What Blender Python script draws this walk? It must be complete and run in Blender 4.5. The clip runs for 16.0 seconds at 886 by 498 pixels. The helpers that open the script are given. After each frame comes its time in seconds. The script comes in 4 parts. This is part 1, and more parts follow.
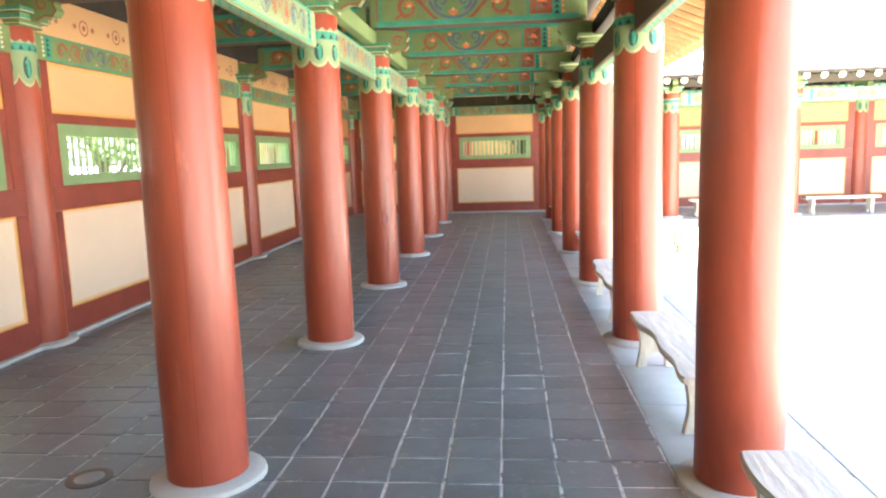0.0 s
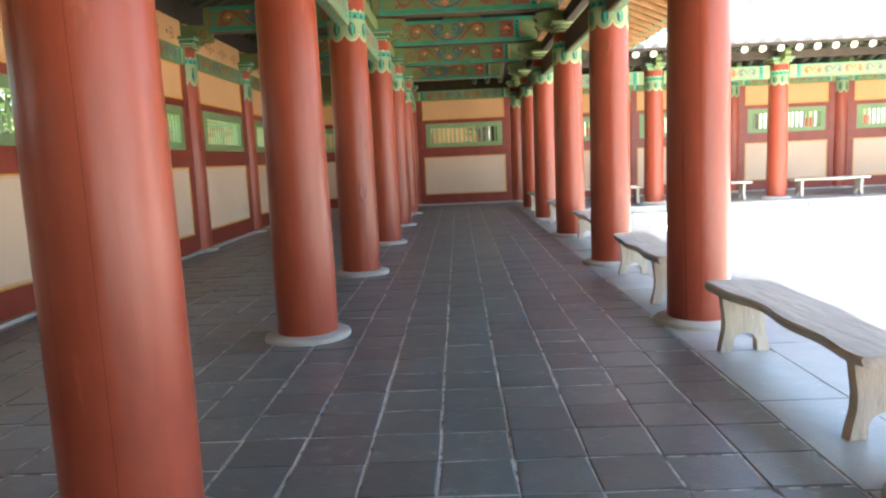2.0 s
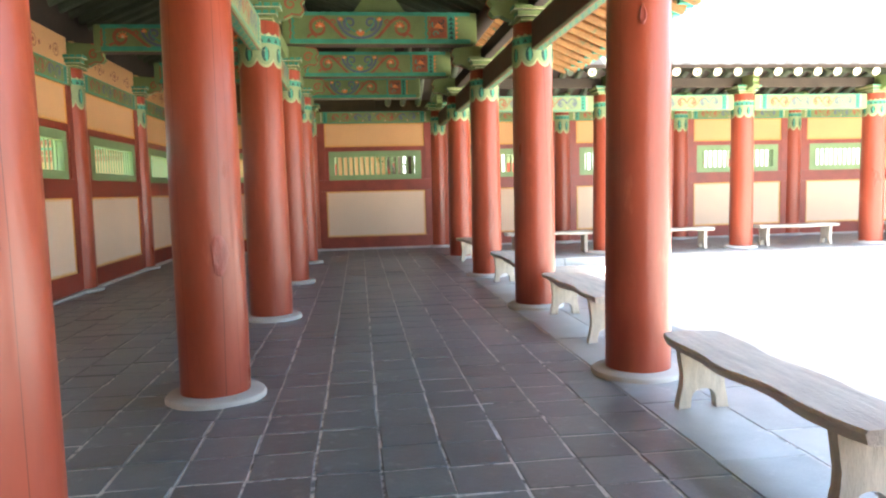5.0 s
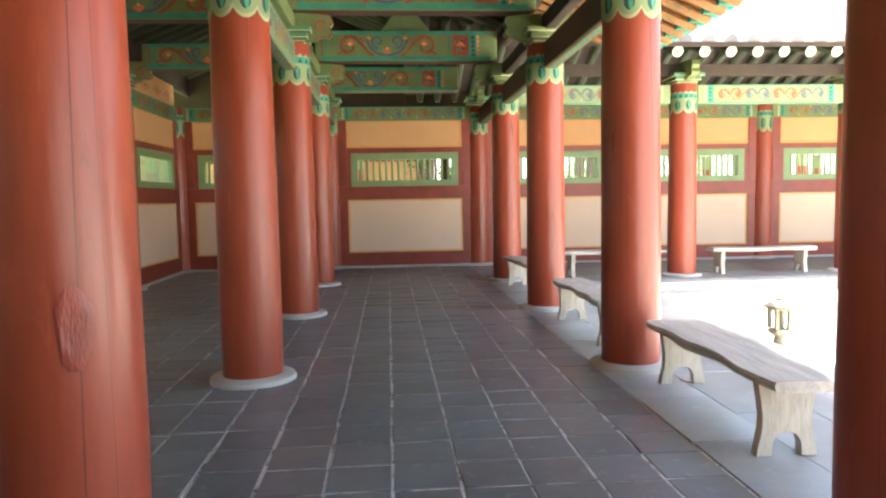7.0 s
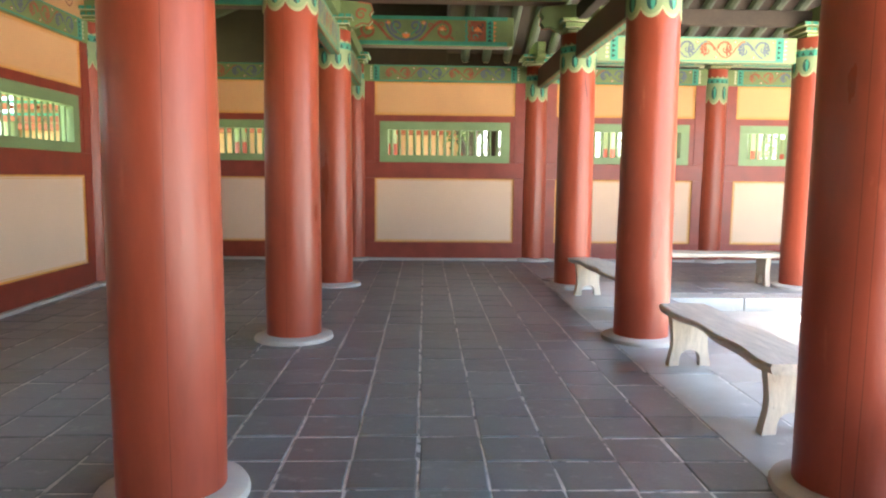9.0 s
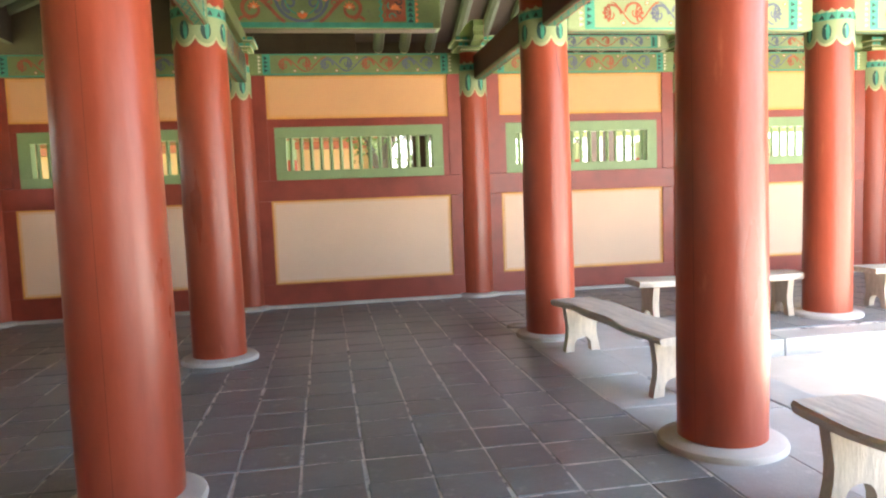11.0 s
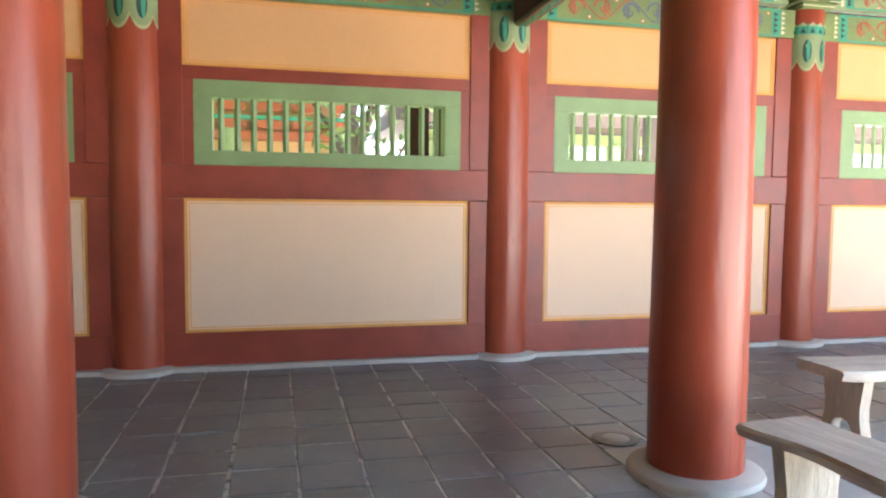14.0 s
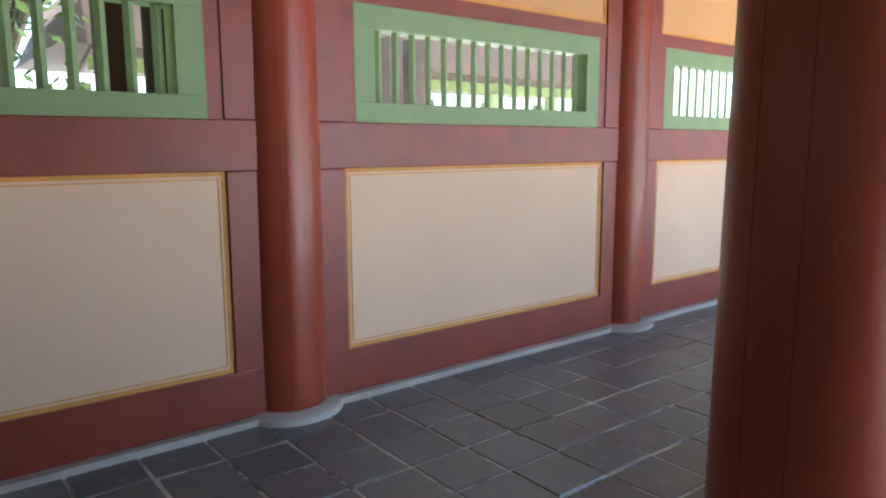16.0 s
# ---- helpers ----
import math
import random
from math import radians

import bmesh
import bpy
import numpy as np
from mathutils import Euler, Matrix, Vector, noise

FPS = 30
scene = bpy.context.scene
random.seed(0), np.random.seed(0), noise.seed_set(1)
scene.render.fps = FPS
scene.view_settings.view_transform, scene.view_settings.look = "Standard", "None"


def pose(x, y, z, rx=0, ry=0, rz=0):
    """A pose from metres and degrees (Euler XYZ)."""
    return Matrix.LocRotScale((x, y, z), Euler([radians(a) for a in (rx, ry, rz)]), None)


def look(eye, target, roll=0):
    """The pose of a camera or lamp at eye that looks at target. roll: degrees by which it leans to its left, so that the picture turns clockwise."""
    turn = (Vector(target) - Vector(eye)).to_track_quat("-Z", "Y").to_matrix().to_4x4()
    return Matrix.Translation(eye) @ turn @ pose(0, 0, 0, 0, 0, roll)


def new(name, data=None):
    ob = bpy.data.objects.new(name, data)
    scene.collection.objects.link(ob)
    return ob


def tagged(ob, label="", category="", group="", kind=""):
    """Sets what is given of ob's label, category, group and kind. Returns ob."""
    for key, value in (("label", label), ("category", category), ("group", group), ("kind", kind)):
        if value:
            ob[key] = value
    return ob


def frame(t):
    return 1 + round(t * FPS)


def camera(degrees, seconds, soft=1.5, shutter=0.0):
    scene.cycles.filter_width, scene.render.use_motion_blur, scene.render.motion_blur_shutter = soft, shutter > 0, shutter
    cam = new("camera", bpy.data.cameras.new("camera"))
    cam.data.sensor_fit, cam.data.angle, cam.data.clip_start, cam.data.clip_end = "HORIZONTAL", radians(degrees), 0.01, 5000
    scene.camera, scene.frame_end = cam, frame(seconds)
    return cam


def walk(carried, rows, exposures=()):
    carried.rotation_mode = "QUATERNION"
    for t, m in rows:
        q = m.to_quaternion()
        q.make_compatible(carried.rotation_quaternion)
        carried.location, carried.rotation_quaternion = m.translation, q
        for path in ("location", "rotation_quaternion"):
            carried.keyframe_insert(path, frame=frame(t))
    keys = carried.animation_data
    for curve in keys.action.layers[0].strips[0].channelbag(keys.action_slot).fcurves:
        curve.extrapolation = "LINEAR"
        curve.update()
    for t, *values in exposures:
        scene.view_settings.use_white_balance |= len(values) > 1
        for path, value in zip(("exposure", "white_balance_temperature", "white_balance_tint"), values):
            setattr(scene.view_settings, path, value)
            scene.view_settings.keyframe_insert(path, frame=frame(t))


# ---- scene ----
cam = camera(65.4, 16.0, soft=2.2)
PATH = [
    (0, (1.735, -19.817, 1.749), (1.543, -17.819, 1.469), -1.8),
    (0.5, (1.425, -19.519, 1.712), (1.527, -17.508, 1.478), -2.9),
    (1, (1.294, -19.214, 1.618), (1.356, -17.207, 1.338), -0.3),
    (1.5, (1.241, -18.898, 1.428), (1.430, -16.905, 1.111), 2.1),
    (2, (1.184, -18.494, 1.256), (1.131, -16.485, 0.991), -2.6),
    (2.5, (1.150, -17.935, 1.292), (1.233, -15.927, 1.032), -0.0),
    (3, (1.061, -17.348, 1.258), (1.231, -15.338, 1.056), 0.6),
    (3.5, (1.039, -16.909, 1.293), (1.039, -14.889, 1.109), -1.1),
    (4, (0.991, -16.347, 1.280), (1.235, -14.341, 1.109), -1.4),
    (6.5, (0.995, -13.626, 1.305), (1.210, -11.618, 1.123), -1.1),
    (7, (1.067, -13.022, 1.280), (1.223, -11.007, 1.133), -1.0),
    (7.5, (1.127, -12.436, 1.304), (1.364, -10.431, 1.122), -0.6),
    (8, (1.128, -11.799, 1.247), (1.277, -9.789, 1.043), 1.0),
    (8.5, (1.083, -11.278, 1.291), (1.294, -9.272, 1.103), 0.1),
    (9, (1.078, -10.726, 1.303), (1.134, -8.710, 1.094), 0.6),
    (11.5, (0.915, -7.848, 1.336), (1.283, -5.858, 1.216), -2.6),
    (12, (1.066, -7.390, 1.421), (1.356, -5.384, 1.386), -0.6),
    (12.5, (1.025, -6.860, 1.378), (1.342, -4.858, 1.386), -0.8),
    (13, (1.005, -6.363, 1.310), (1.372, -4.369, 1.335), 0.4),
    (13.5, (0.967, -5.802, 1.231), (1.320, -3.806, 1.196), 0.2),
    (14, (0.976, -5.255, 1.250), (1.447, -3.287, 1.123), 0.5),
    (14.5, (0.959, -4.716, 1.321), (1.427, -2.754, 1.114), 0.3),
    (15, (0.861, -4.139, 1.269), (1.639, -2.278, 1.072), 0.6),
    (15.5, (1.029, -3.597, 1.352), (1.967, -1.817, 1.098), 1.5),
    (16, (1.220, -3.112, 1.405), (2.468, -1.542, 1.107), -0.2),
]
walk(cam, [(t, look(e, a, r)) for t, e, a, r in PATH], [(0, 4.1, 6500, 4), (0.5, 3.45, 6500, 4), (1, 3.1, 6500, 4), (1.5, 3.1, 6500, 4), (2, 3.2, 6500, 4), (2.5, 3.5, 6500, 4), (3, 3.35, 6500, 4), (3.5, 3.5, 6500, 4), (4, 3.55, 6500, 5), (7, 3.4, 6800, 7), (9, 3.75, 6700, 9), (12.5, 3.85, 7000, 12), (14, 3.85, 6350, 8), (15, 3.65, 6000, 7), (15.5, 3.4, 5900, 6), (16, 2.95, 5800, 6)])

# ---------- world, sun, exposure ----------
world = bpy.data.worlds.new("sky")
scene.world = world
world.use_nodes = True
wn = world.node_tree
sky = wn.nodes.new("ShaderNodeTexSky")
sky.sky_type = 'NISHITA'
sky.sun_disc = False
SUN_EL, SUN_AZ = radians(76), radians(200)
sky.sun_elevation, sky.sun_rotation = SUN_EL, SUN_AZ
sky.dust_density = 3.0
wn.links.new(sky.outputs[0], wn.nodes["Background"].inputs[0])
wn.nodes["Background"].inputs[1].default_value = 0.15
sun_data = bpy.data.lights.new("sun", 'SUN')
sun_data.energy, sun_data.angle, sun_data.color = 3.8, radians(0.6), (1.0, 0.95, 0.88)
sun = new("sun", sun_data)
sun_dir = Vector((math.sin(SUN_AZ) * math.cos(SUN_EL), math.cos(SUN_AZ) * math.cos(SUN_EL), math.sin(SUN_EL)))
sun.matrix_world = look(sun_dir * 60, (0, 0, 0))

# ---------- plan ----------
BAY = 2.75
OUT_X, OUT_Y = 4.50, -4.20                           # eave edges
ROW_Y = [-2.423 - 2.780 * k for k in range(9)]        # free columns across the gallery
LEFT_X = 0.04
RIGHT_X = 2.875
LEAN_L = [-0.04, -0.005, 0.015, 0.003, -0.005, 0.012, 0, 0, 0]   # small offsets of single columns from their row
LEAN_R = [0.01, -0.012, -0.008, -0.004, 0.008, 0.015, 0, 0, 0]
FRONT_X = [5.69 + 2.80 * k for k in range(6)]         # front columns of the crossing gallery
WALL_Y = 0.157                                        # face of the end wall
WALL_X = -2.78                                        # face of the long wall
END_X = [-0.025 + 2.832 * k for k in range(-1, 8)]     # half columns of the end wall
EDGE_X, EDGE_Y = 3.82, -3.24                           # edges of the raised floor
YARD_Z = -0.3
EAVE_Z, SLOPE = 3.34, 0.42


# ---------- materials ----------
def paint(name, color, rough=0.5, scale=3.0, var=0.15, bump=0.05, grain=(1, 1, 1), wear=None, wear_at=0.62, crack=0.0, metal=0.0, rand=0.0, fine=40.0, spec=0.5):
    m = bpy.data.materials.new(name)
    m.use_nodes = True
    nt = m.node_tree
    n, l = nt.nodes, nt.links
    bsdf = n["Principled BSDF"]
    bsdf.inputs["Metallic"].default_value = metal
    bsdf.inputs["Specular IOR Level"].default_value = spec
    co = n.new("ShaderNodeTexCoord")
    mp = n.new("ShaderNodeMapping")
    mp.inputs["Scale"].default_value = grain
    l.new(co.outputs["Object"], mp.inputs[0])
    info = n.new("ShaderNodeObjectInfo")
    off = n.new("ShaderNodeVectorMath")
    off.operation = 'MULTIPLY_ADD'
    l.new(info.outputs["Random"], off.inputs[0])
    off.inputs[1].default_value = (17.0, 31.0, 23.0)
    l.new(mp.outputs[0], off.inputs[2])
    big = n.new("ShaderNodeTexNoise")
    big.inputs["Scale"].default_value = scale
    big.inputs["Detail"].default_value = 5
    small = n.new("ShaderNodeTexNoise")
    small.inputs["Scale"].default_value = fine
    small.inputs["Detail"].default_value = 3
    l.new(off.outputs[0], big.inputs["Vector"])
    l.new(off.outputs[0], small.inputs["Vector"])
    dark = tuple(c * (1 - var * 1.6) for c in color)
    light = tuple(min(1, c * (1 + var) + var * 0.02) for c in color)
    ramp = n.new("ShaderNodeMix")
    ramp.data_type = 'RGBA'
    ramp.inputs["A"].default_value = (*dark, 1)
    ramp.inputs["B"].default_value = (*light, 1)
    blend = n.new("ShaderNodeMath")
    blend.operation = 'MULTIPLY_ADD'
    l.new(small.outputs[0], blend.inputs[0])
    blend.inputs[1].default_value = 0.45
    fac = n.new("ShaderNodeMath")
    fac.operation = 'MULTIPLY_ADD'
    l.new(big.outputs[0], fac.inputs[0])
    fac.inputs[1].default_value = 1.3
    fac.inputs[2].default_value = -0.37
    l.new(fac.outputs[0], blend.inputs[2])
    l.new(blend.outputs[0], ramp.inputs["Factor"])
    out = ramp.outputs["Result"]
    if wear:
        wmix = n.new("ShaderNodeMix")
        wmix.data_type = 'RGBA'
        wmix.inputs["B"].default_value = (*wear, 1)
        wr = n.new("ShaderNodeMapRange")
        wr.inputs["From Min"].default_value = wear_at
        wr.inputs["From Max"].default_value = wear_at + 0.12
        wn2 = n.new("ShaderNodeTexNoise")
        wn2.inputs["Scale"].default_value = scale * 2.3
        wn2.inputs["Detail"].default_value = 6
        wn2.inputs["Roughness"].default_value = 0.65
        l.new(off.outputs[0], wn2.inputs["Vector"])
        l.new(wn2.outputs[0], wr.inputs["Value"])
        l.new(wr.outputs[0], wmix.inputs["Factor"])
        l.new(out, wmix.inputs["A"])
        out = wmix.outputs["Result"]
    if crack:
        cm = n.new("ShaderNodeMapping")
        cm.inputs["Scale"].default_value = (1.3, 1.3, 0.035)
        l.new(off.outputs[0], cm.inputs[0])
        cn = n.new("ShaderNodeTexVoronoi")
        cn.feature = 'DISTANCE_TO_EDGE'
        cn.inputs["Scale"].default_value = 1.0
        l.new(cm.outputs[0], cn.inputs["Vector"])
        cr = n.new("ShaderNodeMapRange")
        cr.inputs["From Max"].default_value = crack
        cr.inputs["To Min"].default_value = 0.35
        l.new(cn.outputs["Distance"], cr.inputs["Value"])
        cx = n.new("ShaderNodeMix")
        cx.data_type, cx.blend_type = 'RGBA', 'MULTIPLY'
        cx.inputs["Factor"].default_value = 1.0
        l.new(out, cx.inputs["A"])
        l.new(cr.outputs[0], cx.inputs["B"])
        out = cx.outputs["Result"]
    if rand:
        hs = n.new("ShaderNodeHueSaturation")
        mr = n.new("ShaderNodeMapRange")
        mr.inputs["To Min"].default_value = 1 - rand
        mr.inputs["To Max"].default_value = 1 + rand
        geo = n.new("ShaderNodeNewGeometry")
        add = n.new("ShaderNodeMath")
        add.operation = 'ADD'
        fr = n.new("ShaderNodeMath")
        fr.operation = 'FRACT'
        l.new(info.outputs["Random"], add.inputs[0])
        l.new(geo.outputs["Random Per Island"], add.inputs[1])
        l.new(add.outputs[0], fr.inputs[0])
        l.new(fr.outputs[0], mr.inputs["Value"])
        l.new(mr.outputs[0], hs.inputs["Value"])
        l.new(out, hs.inputs["Color"])
        out = hs.outputs["Color"]
    l.new(out, bsdf.inputs["Base Color"])
    rr = n.new("ShaderNodeMapRange")
    rr.inputs["To Min"].default_value = max(0.05, rough - 0.12)
    rr.inputs["To Max"].default_value = min(1, rough + 0.12)
    l.new(big.outputs[0], rr.inputs["Value"])
    l.new(rr.outputs[0], bsdf.inputs["Roughness"])
    if bump:
        b = n.new("ShaderNodeBump")
        b.inputs["Strength"].default_value = bump
        b.inputs["Distance"].default_value = 0.02
        l.new(blend.outputs[0], b.inputs["Height"])
        l.new(b.outputs[0], bsdf.inputs["Normal"])
    return m


RED = paint("red_lacquered_wood", (0.33, 0.060, 0.028), 0.32, 1.6, 0.22, 0.16, (2, 2, 0.5), wear=(0.44, 0.11, 0.055), wear_at=0.63, crack=0.004, fine=14, spec=0.4)
DARKRED = paint("dark_red_timber", (0.26, 0.04, 0.021), 0.45, 2.0, 0.25, 0.12, (2, 2, 2), wear=(0.30, 0.07, 0.05), wear_at=0.66)
PLASTER = paint("pink_beige_plaster", (0.76, 0.545, 0.385), 0.85, 1.2, 0.06, 0.05, fine=90)
ORANGE = paint("orange_plaster", (0.70, 0.385, 0.17), 0.85, 1.2, 0.07, 0.05, fine=90)
LINE = paint("ochre_line_paint", (0.70, 0.33, 0.07), 0.7, 6, 0.15, 0.02)
GREEN = paint("pale_green_paint", (0.23, 0.33, 0.145), 0.55, 3, 0.12, 0.06, (1, 1, 1), wear=(0.27, 0.40, 0.2), wear_at=0.66)
OLIVE = paint("olive_green_paint", (0.19, 0.25, 0.085), 0.65, 3, 0.2, 0.06, wear=(0.15, 0.16, 0.08), wear_at=0.62)
SAGE = paint("sage_green_paint", (0.26, 0.33, 0.155), 0.65, 3, 0.15, 0.05, wear=(0.19, 0.23, 0.12), wear_at=0.64)
TEAL = paint("bright_teal_paint", (0.05, 0.31, 0.20), 0.6, 6, 0.2, 0.03)
INK = paint("dark_green_ink", (0.015, 0.06, 0.045), 0.6, 6, 0.2, 0.02)
MOTIF_RED = paint("brick_red_motif", (0.36, 0.095, 0.04), 0.6, 8, 0.25, 0.02)
MOTIF_BLUE = paint("slate_blue_motif", (0.12, 0.14, 0.18), 0.6, 8, 0.25, 0.02)
FLOWER = paint("orange_petal_paint", (0.85, 0.24, 0.07), 0.6, 8, 0.15, 0.02)
CREAM = paint("cream_outline_paint", (0.66, 0.60, 0.38), 0.7, 8, 0.12, 0.02)
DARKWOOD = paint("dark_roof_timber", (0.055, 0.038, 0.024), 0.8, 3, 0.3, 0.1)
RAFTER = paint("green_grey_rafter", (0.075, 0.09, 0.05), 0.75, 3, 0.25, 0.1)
# DECK has indoor shade in its colour; EAVE is the lit stretch outside
DECK = paint("shade_dark_roof_boards", (0.055, 0.034, 0.02), 0.8, 3, 0.3, 0.1)
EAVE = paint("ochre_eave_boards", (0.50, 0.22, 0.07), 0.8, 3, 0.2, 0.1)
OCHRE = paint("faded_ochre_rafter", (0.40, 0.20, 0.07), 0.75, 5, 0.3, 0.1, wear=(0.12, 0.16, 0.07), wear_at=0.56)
# dark brown with shade in the colour: lintel inner faces, crossbeam undersides
SHADE_BROWN = paint("shaded_brown_beam_face", (0.10, 0.05, 0.032), 0.65, 4, 0.3, 0.05)
OUTLINE = paint("dull_sage_outline", (0.42, 0.42, 0.22), 0.7, 8, 0.15, 0.02)
TILE = paint("grey_floor_brick", (0.158, 0.178, 0.182), 0.37, 5, 0.22, 0.20, wear=(0.23, 0.25, 0.25), wear_at=0.58, rand=0.14, fine=70, spec=0.85)
MORTAR = paint("pale_grey_mortar", (0.68, 0.67, 0.64), 0.9, 4, 0.3, 0.3, wear=(0.17, 0.18, 0.18), wear_at=0.50)
STONE = paint("pale_granite", (0.50, 0.47, 0.42), 0.85, 4, 0.15, 0.2, wear=(0.36, 0.34, 0.30), wear_at=0.62, fine=120)
SLAB = paint("grey_stone_slab", (0.37, 0.385, 0.375), 0.36, 4, 0.2, 0.16, wear=(0.47, 0.47, 0.455), wear_at=0.60, rand=0.12, fine=90)
SAND = paint("pale_courtyard_sand", (0.62, 0.59, 0.53), 0.95, 0.8, 0.1, 0.3, fine=60)
OLDWOOD = paint("weathered_grey_wood", (0.57, 0.51, 0.42), 0.7, 3, 0.25, 0.35, (9, 1.0, 9), wear=(0.33, 0.30, 0.25), wear_at=0.60, fine=25)
BENCHLEG = paint("pale_weathered_wood", (0.56, 0.48, 0.37), 0.75, 4, 0.22, 0.3, (6, 6, 1.5), wear=(0.42, 0.35, 0.27), wear_at=0.6, fine=25)
ROOFTILE = paint("grey_clay_roof_tile", (0.13, 0.125, 0.125), 0.75, 3, 0.25, 0.15, rand=0.15)
IRON = paint("worn_iron", (0.16, 0.14, 0.12), 0.45, 8, 0.3, 0.15, metal=0.7)
LENS = paint("lamp_glass_lens", (0.35, 0.36, 0.34), 0.12, 8, 0.1, 0.0)
LEAF = paint("green_leaves", (0.12, 0.19, 0.05), 0.6, 3, 0.3, 0.0, rand=0.3)
BARK = paint("grey_brown_bark", (0.12, 0.09, 0.065), 0.9, 5, 0.3, 0.4, (4, 4, 1))
GRASS = paint("dry_green_grass", (0.20, 0.25, 0.09), 0.95, 2, 0.3, 0.3)


# ---------- mesh helpers ----------
def to_mesh(name, bm, material, smooth=False):
    bmesh.ops.recalc_face_normals(bm, faces=bm.faces)
    me = bpy.data.meshes.new(name)
    bm.to_mesh(me)
    bm.free()
    me.materials.append(material)
    if smooth:
        for p in me.polygons:
            p.use_smooth = True
        me.set_sharp_from_angle(angle=radians(35))
    return me


def part(name, bm, material, parent=None, label="", smooth=False, at=None):
    me = bm if isinstance(bm, bpy.types.Mesh) else to_mesh(name, bm, material, smooth)
    ob = new(name, me)
    if at is not None:
        ob.matrix_basis = at
    if parent:
        ob.parent = parent
    if label:
        ob["label"] = label
    return ob


def box(bm, x0, x1, y0, y1, z0, z1, bevel=0.0):
    vs = [bm.verts.new(p) for p in ((x0, y0, z0), (x1, y0, z0), (x1, y1, z0), (x0, y1, z0), (x0, y0, z1), (x1, y0, z1), (x1, y1, z1), (x0, y1, z1))]
    fs = [bm.faces.new([vs[i] for i in q]) for q in ((0, 3, 2, 1), (4, 5, 6, 7), (0, 1, 5, 4), (1, 2, 6, 5), (2, 3, 7, 6), (3, 0, 4, 7))]
    if bevel:
        es = {e for f in fs for e in f.edges}
        bmesh.ops.bevel(bm, geom=list(es), offset=bevel, segments=2, affect='EDGES', profile=0.6)
    return bm


def B(*a, bevel=0.0):
    return box(bmesh.new(), *a, bevel=bevel)


def lathe(bm, rings, seg=24, a0=0.0, a1=2 * math.pi, wobble=0.0):
    full = abs(a1 - a0 - 2 * math.pi) < 1e-6
    cols = seg if full else seg + 1
    grid = []
    for r, z in rings:
        row = []
        for i in range(cols):
            a = a0 + (a1 - a0) * i / seg
            k = 1 + (wobble * noise.noise((math.cos(a) * 1.3, math.sin(a) * 1.3, z * 0.9)) if wobble else 0)
            row.append(bm.verts.new((r * k * math.cos(a), r * k * math.sin(a), z)))
        grid.append(row)
    for lo, hi in zip(grid, grid[1:]):
        for i in range(seg):
            j = (i + 1) % cols
            bm.faces.new((lo[i], lo[j], hi[j], hi[i]))
    if full:
        bm.faces.new(grid[0][::-1])
        bm.faces.new(grid[-1])
    return bm


def extrude_xz(bm, pts, y0, y1):
    a = [bm.verts.new((x, y0, z)) for x, z in pts]
    b = [bm.verts.new((x, y1, z)) for x, z in pts]
    bm.faces.new(a)
    bm.faces.new(b[::-1])
    for i in range(len(pts)):
        j = (i + 1) % len(pts)
        bm.faces.new((a[i], b[i], b[j], a[j]))
    return bm


def ribbon(bm, pts, w0, w1, y, thick=0.004):
    """A flat painted stroke on the plane y, facing -y."""
    n = len(pts)
    left, right = [], []
    for i, (x, z) in enumerate(pts):
        ax, az = pts[max(i - 1, 0)]
        bx, bz = pts[min(i + 1, n - 1)]
        d = math.hypot(bx - ax, bz - az) or 1
        w = (w0 + (w1 - w0) * i / (n - 1)) / 2
        left.append(bm.verts.new((x - (bz - az) / d * w, y - thick, z + (bx - ax) / d * w)))
        right.append(bm.verts.new((x + (bz - az) / d * w, y - thick, z - (bx - ax) / d * w)))
    for i in range(n - 1):
        bm.faces.new((left[i], left[i + 1], right[i + 1], right[i]))


def disc(bm, x, z, r, y, seg=10, thick=0.005):
    bm.faces.new([bm.verts.new((x + r * math.cos(a), y - thick, z + r * math.sin(a))) for a in [2 * math.pi * i / seg for i in range(seg)]])


def poly(bm, pts, y):
    bm.faces.new([bm.verts.new((x, y, z)) for x, z in pts])


def spiral(cx, cz, r, turns, a0, sign, n=22):
    return [(cx + r * (1 - 0.8 * i / n) * math.cos(a0 + sign * turns * 2 * math.pi * i / n), cz + r * (1 - 0.8 * i / n) * math.sin(a0 + sign * turns * 2 * math.pi * i / n)) for i in range(n + 1)]


def empty(name, label, category, group="", kind="", at=None):
    ob = new(name)
    if at is not None:
        ob.matrix_basis = at
    return tagged(ob, label, category, group, kind)


